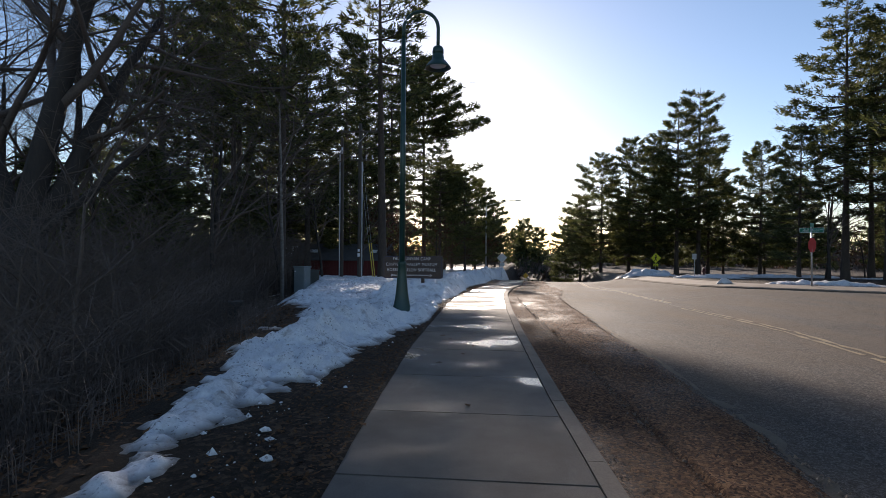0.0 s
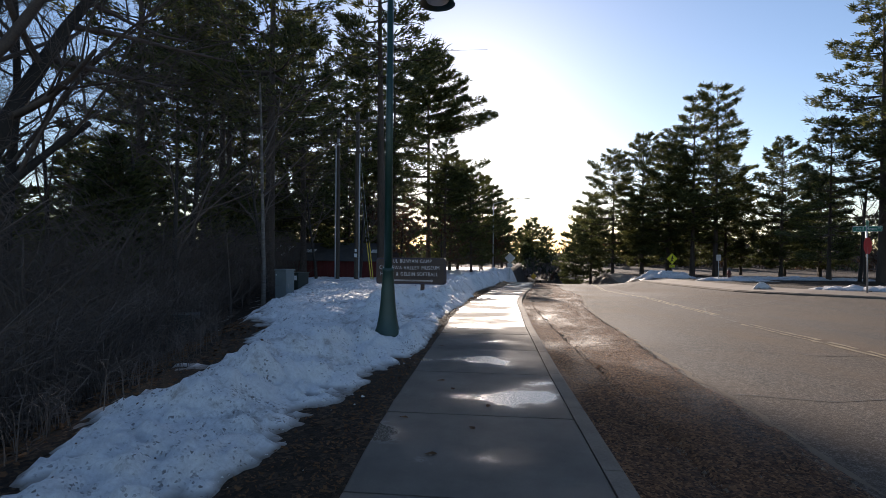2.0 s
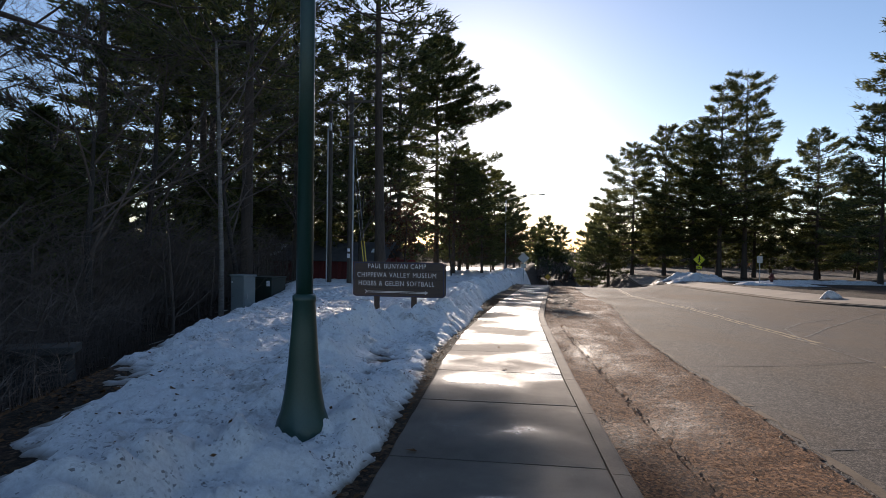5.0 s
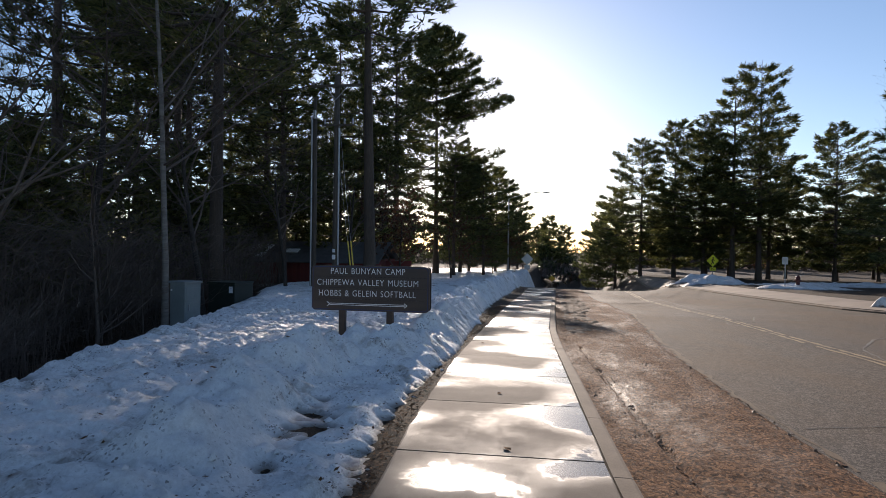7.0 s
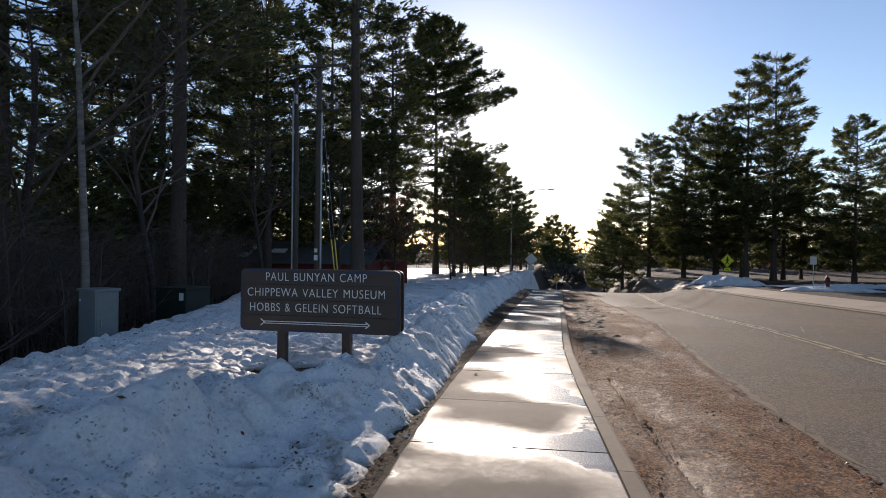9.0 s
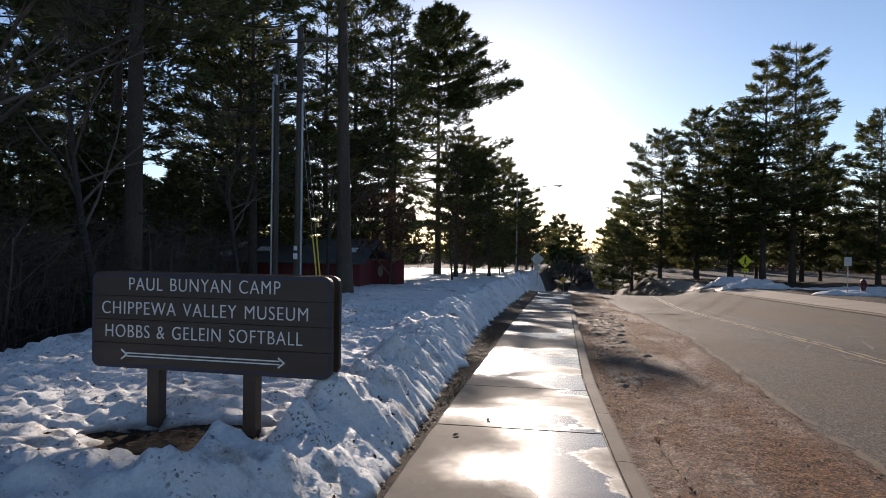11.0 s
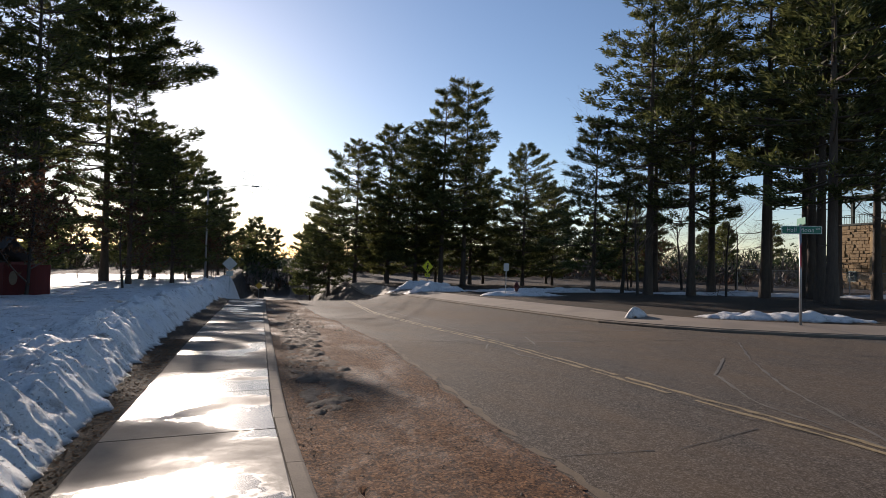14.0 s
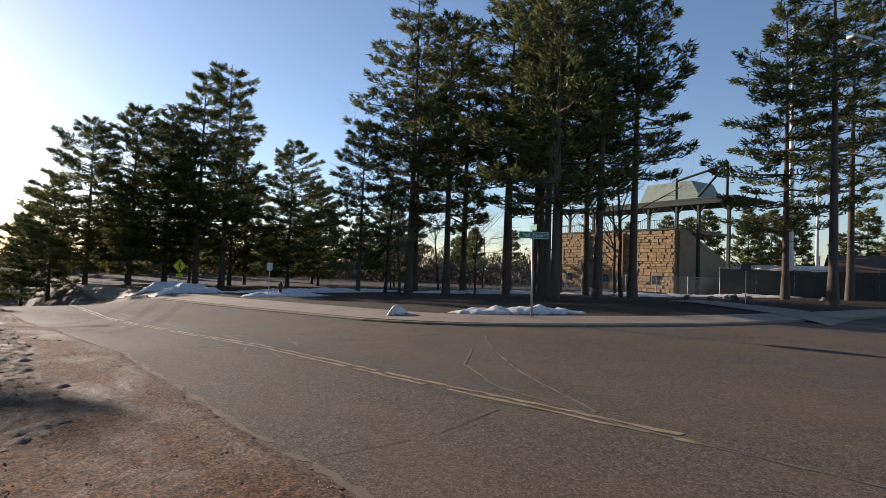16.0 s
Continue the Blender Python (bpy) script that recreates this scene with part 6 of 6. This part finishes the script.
# ---- grandstand across the street ----
def build_stand():
    A, B = Vector((61.8, 59.2)), Vector((58.2, 42.4))
    z = -0.5
    along = (B - A).normalized()
    L, H = (B - A).length, 6.6
    ang = math.degrees(math.atan2(along.y, along.x))
    ob = thing("grandstand", (A.x, A.y, z), "buff stone ballpark grandstand with green steel roof", "building", rz=ang)
    wall = part("wall", box((L, 0.6, H), (L / 2, 0.35, H / 2)), M_MORTAR, ob)
    rnd = random.Random(6)
    shared = [box((1.0, 0.12, 1.0), (0, 0, 0), 0.05) for _ in range(1)]
    me = bpy.data.meshes.new("stone")
    shared[0].to_mesh(me)
    shared[0].free()
    me.materials.append(M_STONE)
    wins = [(2.2, 0.95), (8.2, 0.95), (14.9, 0.95)]
    zz, count = 0.0, 0
    unit = [tuple(v.co) for v in me.vertices]
    unit_f = [tuple(p.vertices) for p in me.polygons]
    rest_v, rest_f = [], []
    while zz < H - 0.1:
        h = min(rnd.choice((0.24, 0.3, 0.38)), H - zz)
        x0 = 0.0
        while x0 < L - 0.02:
            w = min(rnd.uniform(0.35, 0.95), L - x0)
            cx, cz, out = x0 + w / 2, zz + h / 2, rnd.uniform(-0.07, 0.05)
            if not any(abs(cx - a) < w / 2 + 0.35 and abs(cz - b - 0.35) < 0.55 for a, b in wins):
                if cx > 8.0 and count < 300:
                    s = new("stone", me)
                    s.parent = wall
                    s.location, s.scale = (cx, 0.03 + out, cz), (w - 0.03, 1, h - 0.03)
                    count += 1
                else:
                    n0 = len(rest_v)
                    rest_v += [(cx + p[0] * (w - 0.03), 0.03 + out + p[1], cz + p[2] * (h - 0.03)) for p in unit]
                    rest_f += [tuple(q + n0 for q in p) for p in unit_f]
            x0 += w
        zz += h
    link_mesh("stonework", rest_v, rest_f, M_STONE, wall)["kind"] = "stuff"
    for a, b in wins:
        win = part("window", box((1.0, 0.14, 1.1), (a, 0.02, b + 0.35), 0.01), M_TRIM, ob, "green framed window")
        for k in (-1, 1):
            for m in (-1, 1):
                part("pane", box((0.38, 0.03, 0.42), (a + 0.21 * k, -0.06, b + 0.35 + 0.24 * m)), M_GLASS, win)
    for px in (4.0, 9.6):
        part("pilaster", box((0.7, 0.5, H - 0.2), (px + 0.9, -0.12, H / 2 - 0.1), 0.03), M_STONE, ob)
    part("gutter", box((L + 0.2, 0.2, 0.2), (L / 2, -0.02, H + 0.1), 0.02), M_STEEL_G, ob)
    rail = part("railing", box((L, 0.05, 0.06), (L / 2, 0.1, H + 1.1)), M_STEEL_G, ob)
    for k in range(int(L / 0.3)):
        part("baluster", box((0.03, 0.03, 0.95), (0.15 + 0.3 * k, 0.1, H + 0.62)), M_STEEL_G, rail)
    # side wall stepping down beside the stair
    side = slab_outline([(0, 0), (0, H), (0.8, H), (8.5, 2.4), (8.5, 0)], 0.5)
    bmesh.ops.rotate(side, verts=side.verts, matrix=Matrix.Rotation(radians(78), 3, "Z"))
    bmesh.ops.translate(side, verts=side.verts, vec=(L, 0.5, 0))
    part("stair_wall", side, M_TAN, ob, "shaded tan side wall stepping down with the stair")
    sr = tube([(0, 0, H + 1.0), (0.8, 0, H + 1.0), (8.5, 0, 3.4)], 0.05, 6)
    tube([(0, 0, H + 0.5), (0.8, 0, H + 0.5), (8.5, 0, 2.9)], 0.04, 6, sr)
    for k in range(9):
        t = k / 8
        zt = H + 1.0 - max(0, t * 8.5 - 0.8) * 0.545
        tube([(8.5 * t, 0, zt - 1.1), (8.5 * t, 0, zt)], 0.03, 5, sr)
    bmesh.ops.rotate(sr, verts=sr.verts, matrix=Matrix.Rotation(radians(78), 3, "Z"))
    bmesh.ops.translate(sr, verts=sr.verts, vec=(L, 0.5, 0))
    part("stair_rail", sr, M_STEEL_G, ob)
    # roof on steel frames
    roof = part("roof", box((L + 6, 8.0, 0.22), (L / 2 + 2.6, 5.0, H + 3.15), 0.03, None), M_STEEL_G, ob, "dark green canopy")
    part("fascia", box((L + 6.2, 0.16, 0.42), (L / 2 + 2.6, 1.0, H + 2.8), 0.02), M_STEEL_G, roof)
    press = slab_outline([(0, 0), (1.2, 2.1), (6.6, 2.1), (7.8, 0)], 4.0)
    bmesh.ops.translate(press, verts=press.verts, vec=(L - 6.6, 4.5, H + 3.3))
    part("press_box_roof", press, M_SAGE, ob, "pale sage hipped roof")
    for px in (1.0, 5.0, 9.0, 13.0, 16.5, 19.0, 22.2):
        col = part("column", box((0.28, 0.28, 9.6 if px > L else 2.9), (px, 1.2, (H + 3.0) - (4.8 if px > L else 1.45)), 0.02), M_STEEL_G, ob)
        for s in (-1, 1):
            part("knee_brace", tube([(px, 1.2, H + 1.7), (px + 1.1 * s, 1.2, H + 2.75)], 0.08, 6), M_STEEL_G, col)
    frame_bits = part("steel_frame", tube([(L + 4.6, 1.5, H + 3.2), (L + 4.6, 1.5, H + 6.6)], 0.14, 6), M_STEEL_G, ob)
    for a, b in (((L - 1.0, 1.5, H + 5.3), (L + 4.6, 1.5, H + 6.4)), ((L + 1.5, 1.5, H + 3.4), (L + 4.4, 1.5, H + 6.3)), ((L - 1.0, 1.5, H + 3.2), (L - 1.0, 1.5, H + 5.6))):
        part("truss_bar", tube([a, b], 0.12, 6), M_STEEL_G, frame_bits)
    part("deck", box((L - 0.5, 9, 0.3), (L / 2, 5.2, H + 0.0)), M_MORTAR, ob)


build_stand()


def build_bleacher():
    ob = thing("bleacher", (72.5, 37.0, -0.6), "aluminium bleacher rows behind the fence", "bleacher", rz=-66)
    for k in range(7):
        part("bench", box((16, 0.3, 0.06), (4, 0.75 * k, 1.0 + 0.42 * k), 0.01), M_ALU, ob)
        part("riser", box((16, 0.04, 0.16), (4, 0.75 * k + 0.3, 0.75 + 0.42 * k)), M_ALU, ob)
    for k in range(6):
        part("support", box((0.08, 4.6, 0.08), (-3.5 + 3 * k, 2.2, 1.75), 0, None, Euler((radians(29), 0, 0)).to_matrix().to_4x4() @ Matrix.Identity(4)), M_STEEL_G, ob)
        part("leg", box((0.08, 0.08, 3.6), (-3.5 + 3 * k, 4.4, 1.8)), M_STEEL_G, ob)


build_bleacher()


# ---- ballpark fences ----
def fence_run(a, b, h, label, screen, n):
    a, b = Vector(a), Vector(b)
    L = (b - a).length
    ob = thing("chain_link_fence", (a.x, a.y, lawn_at(a.x, a.y) - 0.02), label, "fence", rz=math.degrees(math.atan2(b.y - a.y, b.x - a.x)))
    for k in range(n + 1):
        part("post", tube([(L * k / n, 0, -0.2), (L * k / n, 0, h + 0.05)], 0.04, 8), M_GALV, ob)
    part("top_rail", tube([(0, 0, h), (L, 0, h)], 0.025, 6), M_GALV, ob)
    if screen:
        for k in range(n):
            bm = bmesh.new()
            rnd = random.Random(k)
            rows = []
            for i in range(9):
                t = i / 8
                sag = 0.10 * math.sin(math.pi * t) * rnd.uniform(0.5, 1.3)
                rows.append([bm.verts.new((L * (k + t) / n, -0.05 + 0.05 * math.sin(11 * t + 3 * j + k), 0.08 + (h - 0.12 - sag) * j / 4)) for j in range(5)])
            for p, q in zip(rows, rows[1:]):
                for j in range(4):
                    bm.faces.new((p[j], q[j], q[j + 1], p[j + 1]))
            part("windscreen", bm, M_SCREEN, ob, "sagging black windscreen panel", True)
    else:
        step, wv, wf = 0.22, [], []
        k = -h
        while k < L:
            for s in (1, -1):
                x0, x1 = (k, k + h) if s == 1 else (k + h, k)
                if min(x0, x1) >= 0 and max(x0, x1) <= L:
                    v, f = tube_data([(x0, 0, 0.03), (x1, 0, h)], 0.006, 3, start=len(wv))
                    wv += v
                    wf += f
            k += step
        link_mesh("mesh", wv, wf, M_GALV, ob)


fence_run((44.0, 56.0), (55.5, 37.0), 2.2, "chain-link fence before the stone grandstand", False, 8)
fence_run((55.5, 37.0), (60.5, 14.0), 2.6, "chain-link fence hung with black windscreen", True, 8)
tarp = thing("rolled_field_cover", (59.5, 36.2, lawn_at(59.5, 36.2)), "long pale roll behind the fence", "roll", rz=-78)
part("roll", tube([(0, 0, 2.5), (7.0, 0, 2.6)], 0.42, 14), M_WHITE, tarp, "", True)
for k in (0.6, 3.5, 6.4):
    part("cradle", box((0.2, 0.8, 2.2), (k, 0, 1.1), 0.02), M_STEEL_G, tarp)


def build_clubhouse():
    ob = thing("clubhouse", (66.0, 24.0, -0.4), "low tan building with a brown shingle roof", "building", rz=-72)
    part("wall", box((12, 6, 2.6), (0, 0, 1.3)), M_TAN, ob)
    for s in (-1, 1):
        bm = box((13.2, 4.1, 0.12), (0, 0, 0), 0.02, None, Euler((radians(24 * -s), 0, 0)).to_matrix().to_4x4())
        bmesh.ops.translate(bm, verts=bm.verts, vec=(0, 1.75 * s, 3.35))
        part("roof", bm, M_BROWN_ROOF, ob)
    for k in (-4.0, -1.0, 3.2):
        w = part("window", box((1.3, 0.1, 0.8), (k, -3.02, 1.6), 0.01), M_TRIM, ob)
        part("pane", box((1.1, 0.03, 0.62), (k, -3.08, 1.6)), M_GLASS, w)


build_clubhouse()


def flood_pole(x, y, h, r):
    ob = thing("floodlight_pole", (x, y, lawn_at(x, y)), "tall white ballpark floodlight pole", "pole", "floodlight poles")
    part("shaft", tube([(0, 0, -0.3), (0, 0, 5), (0, 0, h)], [r, r * 0.9, r * 0.5], 14), M_WHITE, ob, "", True)
    part("service_box", box((0.5, 0.4, 2.6), (0.45, 0, 3.2), 0.03), M_GALV, ob)
    part("crossbar", box((3.0, 0.15, 0.15), (0, 0, h - 0.4), 0.02), M_GALV, ob)


flood_pole(62.5, 33.0, 27, 0.28)
flood_pole(78, 34.0, 20, 0.2)
rb = random.Random(12)
for k, (x, y, s) in enumerate(((43.5, 31.8, 0.5), (44.6, 32.6, 0.42), (42.4, 33.0, 0.36), (45.4, 31.5, 0.33), (41.5, 34.4, 0.4), (46.4, 33.2, 0.4), (40.2, 34.8, 0.3), (51.0, 28.0, 0.35))):
    bm = bmesh.new()
    bmesh.ops.create_icosphere(bm, subdivisions=2, radius=s)
    for v in bm.verts:
        n = 0.7 + 0.6 * noise.noise(v.co * 2.1 + Vector((k * 7, 0, 0)))
        v.co = Vector((v.co.x * n * 1.35, v.co.y * n, v.co.z * n * 0.75))
    ob = part("boulder", bm, M_ROCK)
    ob.location = (x, y, lawn_at(x, y) + s * 0.25)
    tagged(ob, "dark rough boulder edging the drive", "rock", "boulders")


# ---- leaf litter near the walk ----
def scatter_leaves():
    rnd = np.random.RandomState(9)
    n = 36000
    y = rnd.uniform(1.5, 32, n)
    u = -np.abs(rnd.normal(0.0, 0.55, n)) - 0.02
    far = rnd.rand(n) < 0.5
    u = np.where(far, -rnd.uniform(1.5, 5.5, n), u)
    x = walk_left(y) + u
    s = snow_depth(x, y)
    ok = (s < -0.02) | (rnd.rand(n) < 0.05)
    x, y, s = x[ok], y[ok], s[ok]
    n = len(x)
    z = lawn(x, y) + np.clip(s, 0, None) + 0.012
    size = (0.007 + 0.02 * rnd.rand(n) ** 2) * np.where(far[ok], 1.9, 1.0)
    ang, tilt = rnd.uniform(0, 6.28, n), rnd.uniform(-0.5, 0.5, (n, 2))
    q = np.array([(-1, 0), (0, -0.55), (1, 0), (0, 0.55)])
    px = q[None, :, 0] * np.cos(ang)[:, None] - q[None, :, 1] * np.sin(ang)[:, None]
    py = q[None, :, 0] * np.sin(ang)[:, None] + q[None, :, 1] * np.cos(ang)[:, None]
    v = np.stack([x[:, None] + px * size[:, None], y[:, None] + py * size[:, None], z[:, None] + (px * tilt[:, :1] + py * tilt[:, 1:]) * size[:, None]], -1).reshape(-1, 3)
    f = np.arange(4 * n).reshape(n, 4)
    tagged(link_mesh("dead_leaves", v, f, M_LEAF), "scattered brown dead leaves and bark chips", "leaves", kind="stuff")


scatter_leaves()
# leaves lying singly on the slabs
leaf = None
rl = random.Random(21)
for k in range(14):
    y = rl.uniform(5, 26)
    x = float(walk_left(y)) + abs(rl.gauss(0.05, 0.45))
    if x > float(kerb_out(y)) - 0.2:
        continue
    if leaf is None:
        bm = bmesh.new()
        pts = [(0.05, 0, 0.004), (0.02, 0.022, 0.012), (-0.015, 0.026, 0.006), (-0.05, 0.003, 0.001), (-0.015, -0.024, 0.010), (0.02, -0.02, 0.003)]
        c = bm.verts.new((0, 0, 0.002))
        ring = [bm.verts.new(p) for p in pts]
        for i in range(6):
            bm.faces.new((c, ring[i], ring[(i + 1) % 6]))
        leaf = part("dead_leaf", bm, M_LEAF)
        ob = leaf
    else:
        ob = new("dead_leaf", leaf.data)
    ob.matrix_basis = pose(x, y, float(walk_level(y)) + 0.004, 0, 0, rl.uniform(0, 360))
    tagged(ob, "curled brown dead leaf lying on the sidewalk", "leaf", "fallen leaves")
